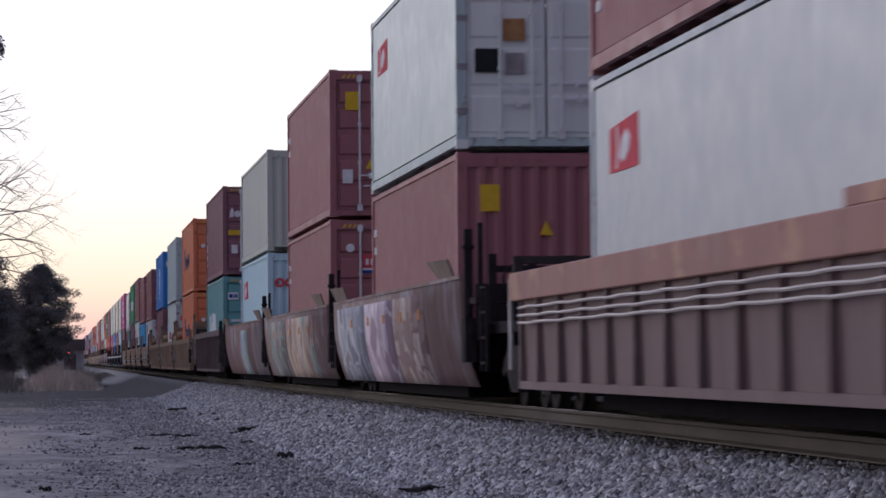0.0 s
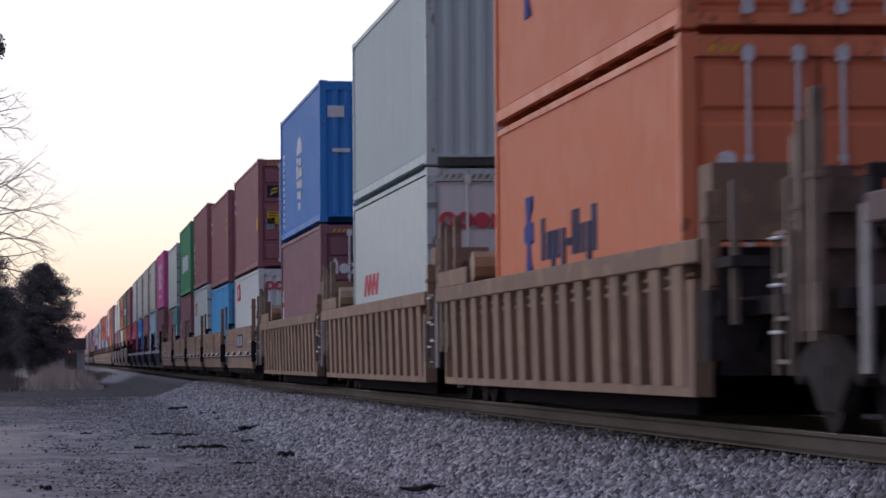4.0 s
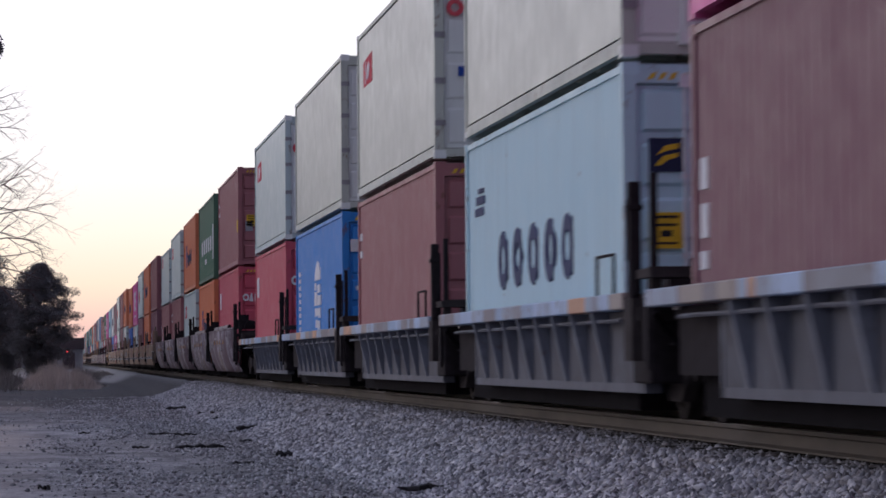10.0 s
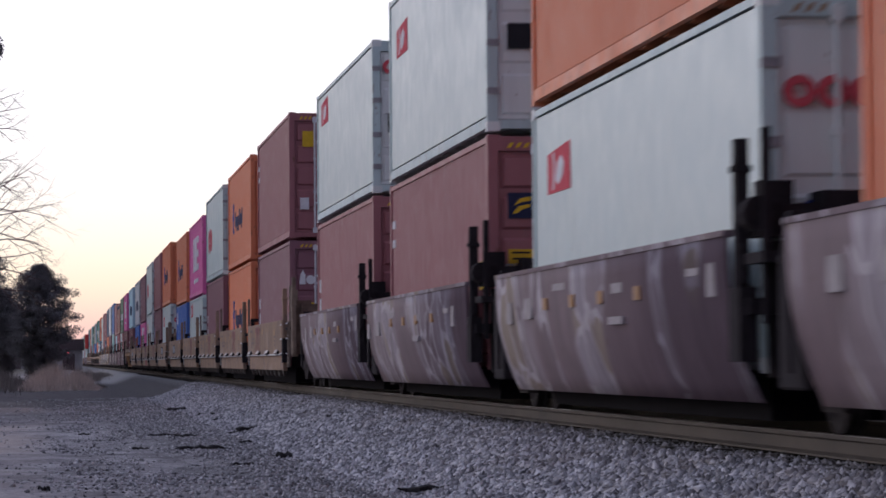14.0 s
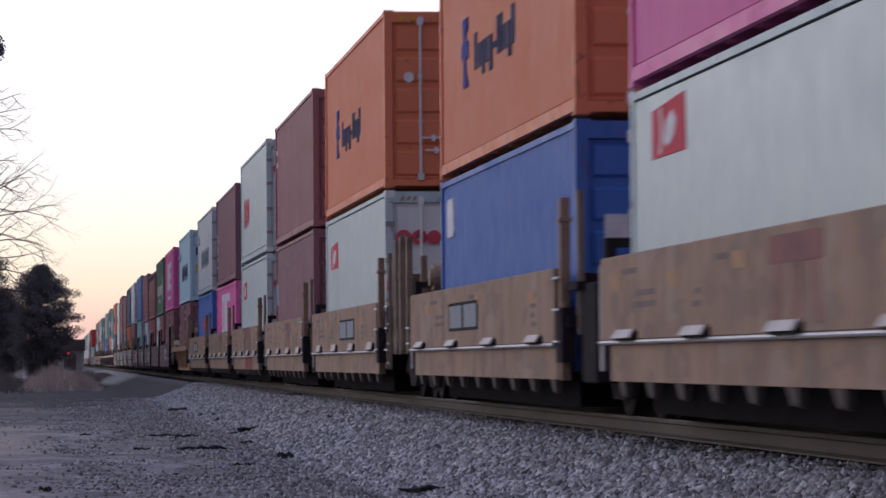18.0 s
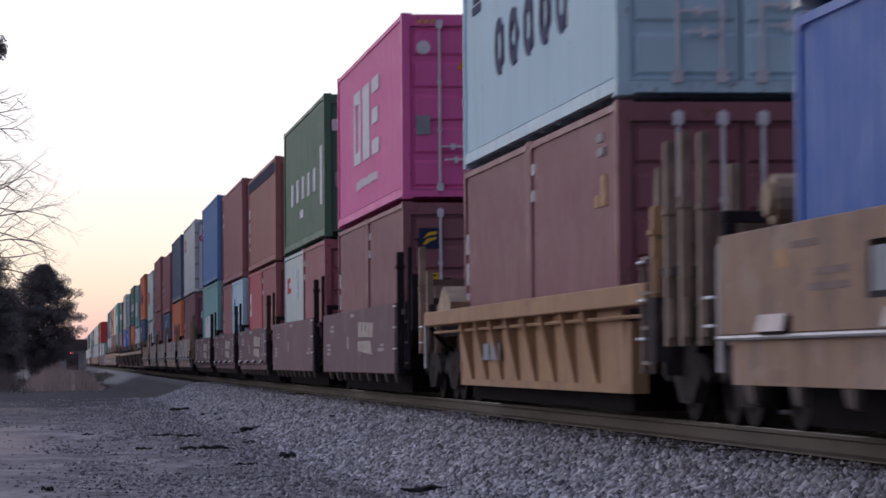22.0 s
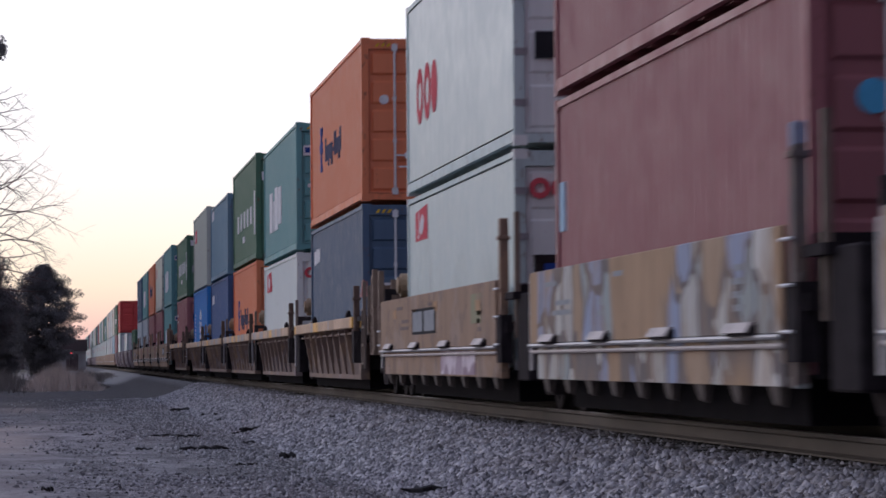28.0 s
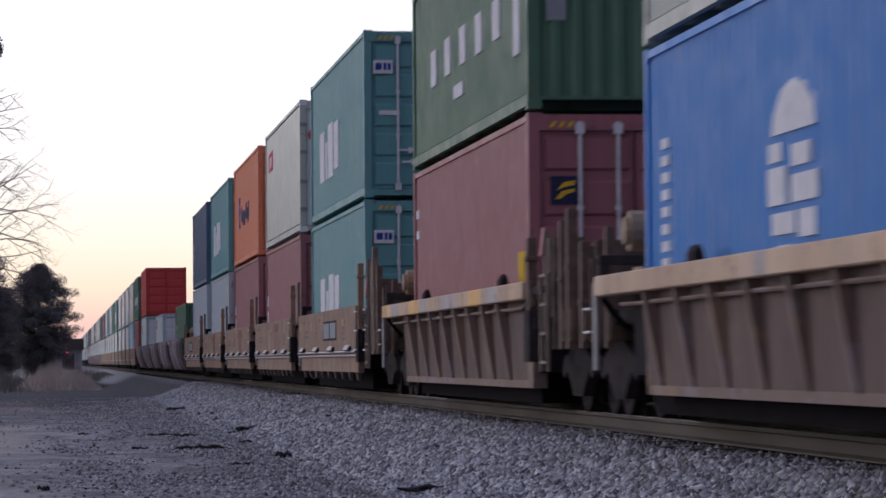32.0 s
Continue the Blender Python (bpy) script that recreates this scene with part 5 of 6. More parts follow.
                if near and s < 0 and (u > 700 or round(u) == 257):
                    part("pipe", mesh_of(("ledge_pipe", kin), None), PALEPLATE if colour != "wine" else col, car, "pale pipe along the ledge", at=pose(s * (CW - 0.01), 0, zl - 0.085))
                if near and s < 0:
                    hz = 0.065 if colour == "wine" else 0.08 if flat else 0.125
                    for i in range(4):
                        y = f + (1.3 if flat else 0.75) + i * (r - f - 2.8) / 3
                        d = 0.085 if flat else 0.065
                        # black body below the pale lid, with the plate's underside shade in its colour
                        step = part("step", mesh_of(("step_block", s, hz), lambda: loft([(s * CW, -0.012), (s * (CW + d - 0.022), -0.012), (s * (CW + 0.022), hz - 0.012), (s * CW, hz - 0.012)], -0.46, 0.42)), GRIME_SHADE, car, at=pose(0, y, zl + 0.005))
                        part("step_lid", mesh_of(("step_lid", s, hz), lambda: loft([(s * (CW + d - 0.018), 0.010), (s * (CW + d), 0.012), (s * (CW + 0.035), hz + 0.008), (s * (CW + 0.002), hz + 0.008), (s * (CW + 0.002), hz - 0.008), (s * (CW + 0.024), hz - 0.008)], -0.43, 0.45)), WORNGREY if colour == "wine" else PALEPLATE, step, "hinged plate folded flat" if flat else "sloping hinged plate")
                    if sort == "W":
                        part("pipe", mesh_of(("bent_pipe", kin), lambda: hose_bm([(0, f + 1.3, zl - 0.03), (0, f + 0.75, zl), (0, f + 0.5, zl + 0.12), (0, f + 0.38, zl + 0.32), (0, f + 0.36, top - 0.12)], 0.022)), PALEPLATE, car, "pale pipe bent upwards at the end", at=pose(s * (CW + 0.01), 0, 0))
                    if 765 < u < 775:
                        part("sprayed_patch", mesh_of("pale_low_patch", lambda: boxes((-0.006, 1.9, 0.27, 0.03, 5.6, 0.57))), GRAFFITI["lilac"], car, "pale lilac sprayed lettering patch", at=pose(-CW + 0.035, 0, 0))
                        part("sprayed_patch", mesh_of("green_patch", lambda: boxes((-0.003, 1.0, 0.90, 0.02, 2.0, 1.26))), GREENSPRAY, car, "worn green sprayed patch", at=pose(-CW - 0.001, 0, 0))
                    if 550 < u < 560:
                        part("sprayed_patch", mesh_of("red_patch", lambda: boxes((-0.006, 2.6, 0.27, 0.03, 5.8, 0.59))), REDSPRAY, car, "worn red sprayed patch", at=pose(-CW + 0.035, 0, 0))
                        part("sprayed_patch", mesh_of("soot_patch", lambda: turned(loft([(2.5, 0.66), (5.7, 0.66), (5.9, 1.0), (6.3, top - 0.004), (2.9, top - 0.004), (2.6, 1.1)], -0.003, 0.02), Matrix(((0, 1, 0, 0), (1, 0, 0, 0), (0, 0, 1, 0), (0, 0, 0, 1))))), SOOTSPRAY, car, "sooty brown sprayed patch with red streaks", at=pose(-CW - 0.001, 0, 0))
            if near and s < 0:
                for i in range(9):
                    y = f + 0.50 + i * (r - f - 1.3) / 8
                    part("foot", mesh_of(("foot_bracket", s, form), lambda: foot_bm(s, 0.17 if form == "sheet" else 0.20)), DARKFOOT, car, "dark bracket under the side", at=pose(0, y, 0))
    # ends: bulkheads, platform, posts, couplings
    part("end_wall", mesh_of(("end_wall", kin, 0), lambda: boxes((-1.22, f + 0.55, 0.30, 1.22, f + 0.70, top - 0.05)) if f < -0.8 else boxes((-1.22, -0.28, 0.3, 1.22, -0.16, top - 0.05))), endpaint, car)
    part("end_wall", mesh_of(("end_wall", sort, 1), lambda: boxes((-1.22, 12.36, 0.30, 1.22, 12.48, top - 0.05))), endpaint, car)
    part("platform", mesh_of(("platform", round(first, 1), kin), lambda: boxes((-1.15, first + 0.25, 0.78, 1.15, max(f + 0.6, -0.2), 0.92), (-0.30, first - 0.05, 0.62, 0.30, first + 0.6, 0.92))), endpaint if near else GRIME_SHADE, car)
    part("platform", mesh_of(("platform_b", round(last, 1), sort), lambda: boxes((-1.15, 12.4, 0.78, 1.15, last - 0.25, 0.92), (-0.30, last - 0.6, 0.62, 0.30, last + 0.05, 0.92))), endpaint if near else GRIME_SHADE, car)
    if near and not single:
        part("joint_housing", mesh_of(("joint_housing", top), lambda: boxes((-1.36, -0.42, 0.22, 1.36, 0.42, top - 0.18), (-1.20, -0.75, 0.55, 1.20, 0.75, top - 0.45)), 0.02), GRIME_SHADE, car, "black housing over the shared truck", at=pose(0, first, 0))
    truck(car, first if not single else first + 1.3, near)
    if tailed:
        truck(car, last - 1.3, near)
    if near:
        dark = black or sort in "KX"
        pm = GRIME_SHADE if dark else (RUST if sort in "UV" else DARKSTEEL if sort in "BDW" else col)
        endsteel = GRIME_SHADE if dark else FLAPBROWN if sort in "TSCGUV" else DARKSTEEL
        x = -CW + 0.06
        py = f - 0.32
        hi = 2.08 if form in ("ledge", "sheet", "smooth") else (2.0 if sort == "K" else 1.75)
        foot = 0.24 if form in ("ledge", "sheet") else 0.5
        for side in (x, -x):
            part("post", mesh_of(("guide_post", hi, foot), lambda: boxes((-0.05, -0.07, foot, 0.05, 0.07, hi), (-0.03, -0.11, foot + 0.5, 0.03, 0.11, foot + 0.8), (-0.07, -0.09, hi - 0.25, 0.07, 0.09, hi - 0.20)), 0.006), pm, car, "upright guide post at the end of the car", at=pose(side, py, 0))
        part("post", mesh_of(("thin_post", hi), lambda: boxes((-0.03, -0.04, 0.7, 0.03, 0.04, hi + 0.06))), endsteel, car, "thin post", at=pose(x + 0.10, py - 0.42, 0))
        if form in ("ledge", "sheet"):
            for z in (0.63, 0.95, 1.27):
                part("rung", mesh_of("pale_rung", rung_bm), LOCKBAR, car, "pale step rung", at=pose(x - 0.09, py + 0.02, z))
        part("bracket", mesh_of("post_bracket", lambda: boxes((-0.07, -0.2, 0, 0.07, 0.2, 0.55), (-0.02, -0.3, 0.35, 0.5, 0.02, 0.47), (0.0, -0.75, 0.72, 0.9, -0.05, 0.80))), endpaint, car, at=pose(x, py - 0.05, 0.42))
        # rear end: cross beam, bent corner plate, valves and hoses
        e = r
        part("corner_plate", mesh_of(("corner_plate", top), lambda: loft([(-CW + 0.02, 0.34), (-CW + 0.05, 0.34), (-CW + 0.05, top - 0.12), (-CW + 0.02, top - 0.06)], 0, 0.20)), WORNGREY if not dark else GRIME_SHADE, car, "worn grey plate at the car's end", at=pose(0, e, 0))
        part("cross_beam", mesh_of("cross_beam", lambda: boxes((-1.40, 0, 0, 1.40, 0.14, 0.09), (-1.40, -0.02, -0.24, -1.30, 0.16, 0.0), (-0.75, 0.02, -0.30, -0.62, 0.14, 0.0)), 0.006), endpaint, car, "dark cross beam", at=pose(0, e + 0.28, top + 0.12 if form != "smooth" else top + 0.02))
        part("valve", mesh_of("valve", lambda: merged(tubes(((-1.15, 0, 0), (-0.85, 0, 0), 0.07), ((-1.0, 0, 0), (-1.0, 0, 0.17), 0.035), ((-0.85, 0, 0.02), (-0.45, 0.1, 0.08), 0.02), n=8), boxes((-1.22, -0.05, -0.09, -1.14, 0.05, 0.09)))), LOCKBAR if sort in "CGU" else STEEL, car, "pale brake valve with pipes", at=pose(0, e + 0.12, top - 0.08))
        part("brake_hose", mesh_of("rear_hose", lambda: hose_bm([(-1.38 + 0.11 * k, 0.10 + 0.05 * math.sin(k), 1.15 - 0.17 * k + 0.02 * k * k) for k in range(9)], 0.030)), RUBBER_SHADE, car, at=pose(0, e + 0.1, top - 1.35))
        if sort in "UVCG" and not (sort in "CG" and not tailed):
            part("air_tank", mesh_of("end_tank", lambda: merged(tubes(((-1.28, 0, 0), (-0.2, 0, 0), 0.19), ((-1.33, 0, 0), (-1.28, 0, 0), 0.13), n=14), boxes((-1.1, -0.16, -0.34, -1.0, 0.16, -0.1), (-0.5, -0.16, -0.34, -0.4, 0.16, -0.1), (-1.2, -0.22, -0.40, -0.3, 0.22, -0.33)))), FLAP, car, "tan air tank on brackets", at=pose(0, 12.72, 1.62))
        if tailed and sort in "CGTSUV":
            tops = {"T": (2.2, 2.30, 1.95, 1.8), "S": (2.06, 1.7, 1.5, 1.4), "U": (1.95, 1.6, 1.72, 1.3), "V": (1.95, 1.6, 1.72, 1.3)}.get(sort, (2.30, 2.26, 1.98, 1.86) if u < 700 else (1.94, 1.90, 1.75, 1.62))
            for k, (hz, xx, yy) in enumerate(zip(tops, (-1.42, -1.38, -1.22, -0.95), (last - 0.63, last - 1.23, r + 0.77, r + 0.35))):
                part("post", mesh_of(("tan_post", hz), lambda: boxes((-0.045, -0.06, 0.55, 0.045, 0.06, hz), (-0.055, -0.075, hz - 0.62, 0.055, 0.075, hz - 0.57), (-0.03, -0.12, 0.62, 0.03, 0.12, 0.95)), 0.006), RUST if sort in "UV" else POST if sort != "S" or k else CARPAINT["tan"], car, "tall worn end post", at=pose(xx, yy, 0))
            part("end_board", mesh_of("end_board", lambda: boxes((-1.35, 0, 0.62, -0.35, 0.08, 1.42), (-1.30, -0.05, 1.42, -0.5, 0.05, 1.60))), RUST, car, "brown end board", at=pose(0, r + 1.1, 0))
            part("hand_rung", mesh_of("pale_rung", rung_bm), LOCKBAR, car, at=pose(-CW - 0.0, r + 0.4, 0.92))
            part("hand_rung", mesh_of("pale_rung", rung_bm), LOCKBAR, car, at=pose(-CW - 0.0, r + 0.4, 0.70))
        if single and sort in "CGUV":
            part("end_marker", mesh_of("end_marker", lambda: loft([(-0.07, 0), (0.07, 0), (0.05, 0.26), (-0.03, 0.30)], -0.09, 0.09)), MARKER, car, "faded pink end marker", at=pose(-1.33, py - 0.35, 1.55))
        if sort == "P":
            part("brake_gear", mesh_of("brake_gear", lambda: merged(boxes((-1.36, -0.35, 0, -0.9, 0.25, 0.24), (-1.30, -0.15, 0.24, -1.05, 0.1, 0.42), (-0.85, -0.3, 0.0, -0.5, 0.2, 0.34)), tubes(((-1.38, -0.5, 0.16), (-1.38, -0.28, 0.16), 0.13), ((-1.2, 0.3, 0.1), (-0.4, 0.3, 0.1), 0.10), n=10)), 0.0), GRIME_SHADE, car, "black brake gear on the platform", at=pose(0, py + 0.1, top - 0.02))
        if sort == "B":
            part("rail_box", mesh_of("end_rail_box", lambda: boxes((-1.47, 0, 0, -1.16, 2.1, 0.13)), 0.01), chord, car, "pinkish brown box lying along the top rail", at=pose(0, f + 0.5, top + 0.004))
        if sort == "T":
            part("rail_box", mesh_of("rail_box", lambda: boxes((-1.47, -3.1, 0, -1.18, 0, 0.21)), 0.01), col, car, "tan box lying along the top rail", at=pose(0, r - 0.05, top + 0.004))
            part("drum", mesh_of("end_drum", lambda: tubes(((-1.42, 0, 0), (-0.7, 0, 0), 0.20), n=10)), FLAP, car, "tan drum on the platform", at=pose(0, 12.9, top + 0.20))
        if sort in "SQ":
            for k in (0.0, 1.0):
                part("data_card", mesh_of("small_card", lambda: boxes((-0.004, 0, 0, 0, 0.85, 0.2))), M_GREY, car, "pale data card", at=pose(-CW + (0.18 if sort == "S" else 0.10) - 0.03, 7.7 + k if sort == "S" else 9.0 + k, 0.45 if sort == "S" else 0.72))
        if sort == "S":
            part("wedge_box", mesh_of("wedge_box", lambda: turned(loft([(-0.75, 0), (0.75, 0), (0.75, 0.10), (-0.1, 0.32), (-0.75, 0.06)], -0.3, 0.3), Matrix.Rotation(radians(-90), 4, "Z"))), FLAP, car, "tan box with a sloping lid", at=pose(-1.15, 12.6, top + 0.004))
        if sort == "K":
            part("grab_rail", mesh_of("wide_grab_rail", lambda: tubes(((0, 0, 0), (0, 0, 0.36), 0.016), ((0, 0, 0.36), (0, 0.95, 0.36), 0.016), ((0, 0.95, 0.36), (0, 0.95, 0), 0.016), n=6)), pm, car, at=pose(-CW + 0.04, -0.85, top))
            part("grab_rail", mesh_of("tall_grab_rail", lambda: tubes(((0, 0, 0), (0, 0, 0.85), 0.016), ((0, 0, 0.85), (0, 0.6, 0.85), 0.016), ((0, 0.6, 0.85), (0, 0.6, 0.3), 0.016), n=6)), pm, car, at=pose(-CW + 0.16, -1.5, top))
        part("brake_hose", mesh_of("hose", lambda: hose_bm([(-0.5, -0.3, 1.0), (-0.75, -0.4, 0.99), (-0.95, -0.45, 0.88), (-1.06, -0.38, 0.68), (-1.1, -0.3, 0.5)], 0.03)), RUBBER_SHADE, car, at=pose(0, py + 0.2, 0))
        part("gear_box", mesh_of(("gear_box", form), lambda: boxes((-0.95, -0.2, 0, -0.35, 0.15, 0.22), (-0.7, -0.12, 0.22, -0.45, 0.1, 0.38))), endpaint if not dark else GRIME_SHADE, car, at=pose(0, -0.65, 0.98))
        if single:
            rusty = endsteel
            y0 = first + 0.35
            if sort in "TSCG":
                for hz, xx, yy in ((2.27, -1.42, first + 0.05), (2.08, -1.40, first + 0.55), (2.02, -1.30, first + 1.15)):
                    part("post", mesh_of(("tan_post", hz), lambda: boxes((-0.045, -0.06, 0.55, 0.045, 0.06, hz), (-0.055, -0.075, hz - 0.62, 0.055, 0.075, hz - 0.57), (-0.03, -0.12, 0.62, 0.03, 0.12, 0.95)), 0.006), POST, car, "tall worn end post", at=pose(xx, yy, 0))
                part("end_board", mesh_of("front_board", lambda: boxes((-1.34, 0, 0.60, -0.98, 0.07, 1.78), (-0.92, 0.02, 0.60, -0.55, 0.09, 1.62), (-0.5, 0.0, 0.60, 0.1, 0.07, 1.86), (-1.36, -0.06, 1.20, -0.3, -0.01, 1.32), (-1.2, -0.14, 1.45, -0.8, -0.02, 1.70))), RUST, car, "rusty brown end board with beams", at=pose(0, first + 0.75, 0))
                for zz in (0.62, 0.95, 1.28):
                    part("rung", mesh_of("pale_rung", rung_bm), LOCKBAR, car, "pale step rung", at=pose(-CW - 0.02, first + 0.9, zz))
            if sort in "UV":
                part("end_board", mesh_of("low_board", lambda: boxes((-1.36, 0, 0.55, -1.02, 0.07, 1.72), (-0.96, 0.03, 0.55, -0.62, 0.10, 1.58), (-0.55, 0.0, 0.55, 0.15, 0.07, 1.66), (-1.38, -0.06, 1.10, -0.2, -0.01, 1.22), (-1.25, -0.16, 1.36, -0.7, -0.02, 1.62), (-0.6, -0.22, 1.0, -0.2, -0.02, 1.35))), RUST, car, "rusty brown end board with beams", at=pose(0, first + 0.95, 0))
                for hz, xx, yy in ((1.86, -1.36, first + 0.25), (1.74, -1.18, first + 0.7)):
                    part("post", mesh_of(("tan_post", hz), lambda: boxes((-0.045, -0.06, 0.55, 0.045, 0.06, hz), (-0.055, -0.075, hz - 0.62, 0.055, 0.075, hz - 0.57), (-0.03, -0.12, 0.62, 0.03, 0.12, 0.95)), 0.006), RUST, car, "worn rusty end post", at=pose(xx, yy, 0))
            part("end_frame", mesh_of("end_frame", lambda: boxes((-1.38, 0, 0.9, -1.28, 0.10, 1.72), (-0.9, 0, 0.9, -0.8, 0.10, 1.66), (-1.38, 0.02, 1.5, -0.3, 0.08, 1.58), (-0.42, 0, 0.9, -0.32, 0.10, 1.7), (-1.1, -0.1, 0.95, -0.5, 0.2, 1.3))), rusty, car, "upright frame at the coupled end", at=pose(0, y0 + 0.8, 0))
            part("brake_wheel", mesh_of("brake_wheel", lambda: ring_bm(-1.05, 1.42, 0.17, 0.016)), rusty, car, at=pose(0, y0 + 0.7, 0))
            part("coupler", mesh_of("coupler", lambda: boxes((-0.12, -0.6, 0.68, 0.12, 0.9, 0.94), (-0.22, -0.65, 0.62, 0.22, -0.2, 1.0))), GRIME_SHADE, car, at=pose(0, first, 0))
            part("step_ladder", mesh_of("step_ladder", lambda: boxes((-0.02, 0, 0, 0.02, 0.05, 1.0), (-0.02, 0.45, 0, 0.02, 0.5, 1.0), *[(-0.025, 0.03, 0.08 + 0.3 * i, 0.025, 0.47, 0.11 + 0.3 * i) for i in range(4)])), endsteel, car, "narrow ladder", at=pose(-CW + 0.02, first + 0.55, 0.32))
        if sort == "T":
            part("equipment_box", mesh_of("equipment_box", lambda: boxes((-1.3, 0, 0, -0.55, 0.55, 0.62))), col, car, "tan steel box on the platform", at=pose(0, f + 0.35, top))
        if sort in "UV":
            for y in (0.9, 8.9):
                part("clamp", mesh_of("rail_clamp", lambda: loft([(-0.05, 0), (0.05, 0), (0.03, 0.10), (0.0, 0.14), (-0.04, 0.08)], -0.17, 0.17)), GRIME_SHADE, car, "dark clamp on the top rail", at=pose(-CW + 0.10, y, top))
        turned_round = round(u) == 442
        if form == "ledge" and colour == "tan":
            if (single or tailed) and sort == "C" and not turned_round:
                y = 4.2 if single else 7.4
                part("data_panel", mesh_of("data_panel", lambda: boxes((-0.004, -1.5, 0, 0, 1.5, 0.36))), M_DARK, car, "dark framed data panel", at=pose(-CW - 0.001, y, 0.82))
                for k in (-0.74, 0.74):
                    part("data_card", mesh_of("data_card", lambda: boxes((-0.004, -0.62, 0, 0, 0.62, 0.28))), M_GREY, car, "pale data card", at=pose(-CW - 0.006, y + k, 0.86))
            else:
                mark = part("owner_mark", mesh_of("owner_mark", lambda: boxes((-0.004, -0.85, 0.35, 0, 0.85, 0.55))), M_OXBLOOD, car, "dark red bar of the owner's mark", at=pose(-CW - 0.001, 7.9 if turned_round else 4.0, 0.76))
                for k in (-1, 0, 1):
                    part("mark_leg", mesh_of(("mark_leg", k), lambda: turned(loft([(0.50 * k - 0.15, 0.34), (0.50 * k + 0.15, 0.34), (0.72 * k + 0.19, -0.08), (0.72 * k - 0.19, -0.08)], -0.004, 0), Matrix(((0, 1, 0, 0), (1, 0, 0, 0), (0, 0, 1, 0), (0, 0, 0, 1))))), M_STREAK, mark, "washed-out red streak")
            for y, zz in ((1.3, 1.05), (5.9, 1.12), (8.6, 1.05), (11.4, 1.08)):
                part("reflector", mesh_of("reflector", lambda: boxes((-0.004, -0.22, 0, 0, 0.22, 0.13))), M_FADED, car, "faded orange patch", at=pose(-CW - 0.001, y, zz))
        if form == "ledge":
            tagged(part("lettering", mesh_of("car_lettering", lambda: boxes(*[(-0.003, y, z, 0, y + w, z + 0.05) for y, z, w in ((1.0, 0.8, 0.34), (1.1, 0.9, 0.3), (1.0, 1.0, 0.4), (1.0, 1.1, 0.34), (6.3, 1.2, 0.5), (7.4, 0.86, 0.3), (7.4, 0.96, 0.24), (9.4, 0.9, 1.2), (9.4, 1.0, 1.0), (10.3, 1.2, 0.8))])), M_BROWN if colour == "tan" else M_GREY, car, at=pose(-CW - 0.001, 0, 0)), kind="stuff")
        if sort in "XW":
            marks = [(10.7, 0.56, 0.8, 0.05), (10.7, 0.64, 0.7, 0.05), (10.7, 0.72, 0.8, 0.05), (9.9, 0.98, 0.9, 0.05), (9.9, 1.06, 0.7, 0.04), (6.75, 0.66, 0.3, 0.22), (0.3, 0.60, 1.0, 0.05), (0.3, 0.68, 0.6, 0.04), (5.6, 1.20, 0.7, 0.06)]
            tagged(part("lettering", mesh_of("white_lettering", lambda: boxes(*[(-0.003, y, z, 0, y + w, z + h2) for y, z, w, h2 in marks])), M_CARD, car, at=pose(-CW - 0.001, 0, 0)), kind="stuff")
            if sort == "W" or round(u) == 626:
                part("owner_mark", mesh_of("block_mark", lambda: merged(boxes(*[(-0.003, 2.1 + 0.70 * k, 0.83 + 0.012 * k, 0, 2.70 + 0.70 * k, 1.07 + 0.012 * k) for k in range(4)], (-0.001, 2.1, 0.85, 0.002, 4.80, 0.87)),
                     turned(loft([(0.0, 0.55), (2.6, 0.62), (2.6, 0.78), (0.3, 0.78)], -0.003, 0), Matrix(((0, 1, 0, 0), (1, 0, 0, 2.3), (0, 0, 1, 0), (0, 0, 0, 1)))))), M_LOGO, car, "worn yellowish owner's mark with a wedge below", at=pose(-CW - 0.001, 0, 0))
    return car


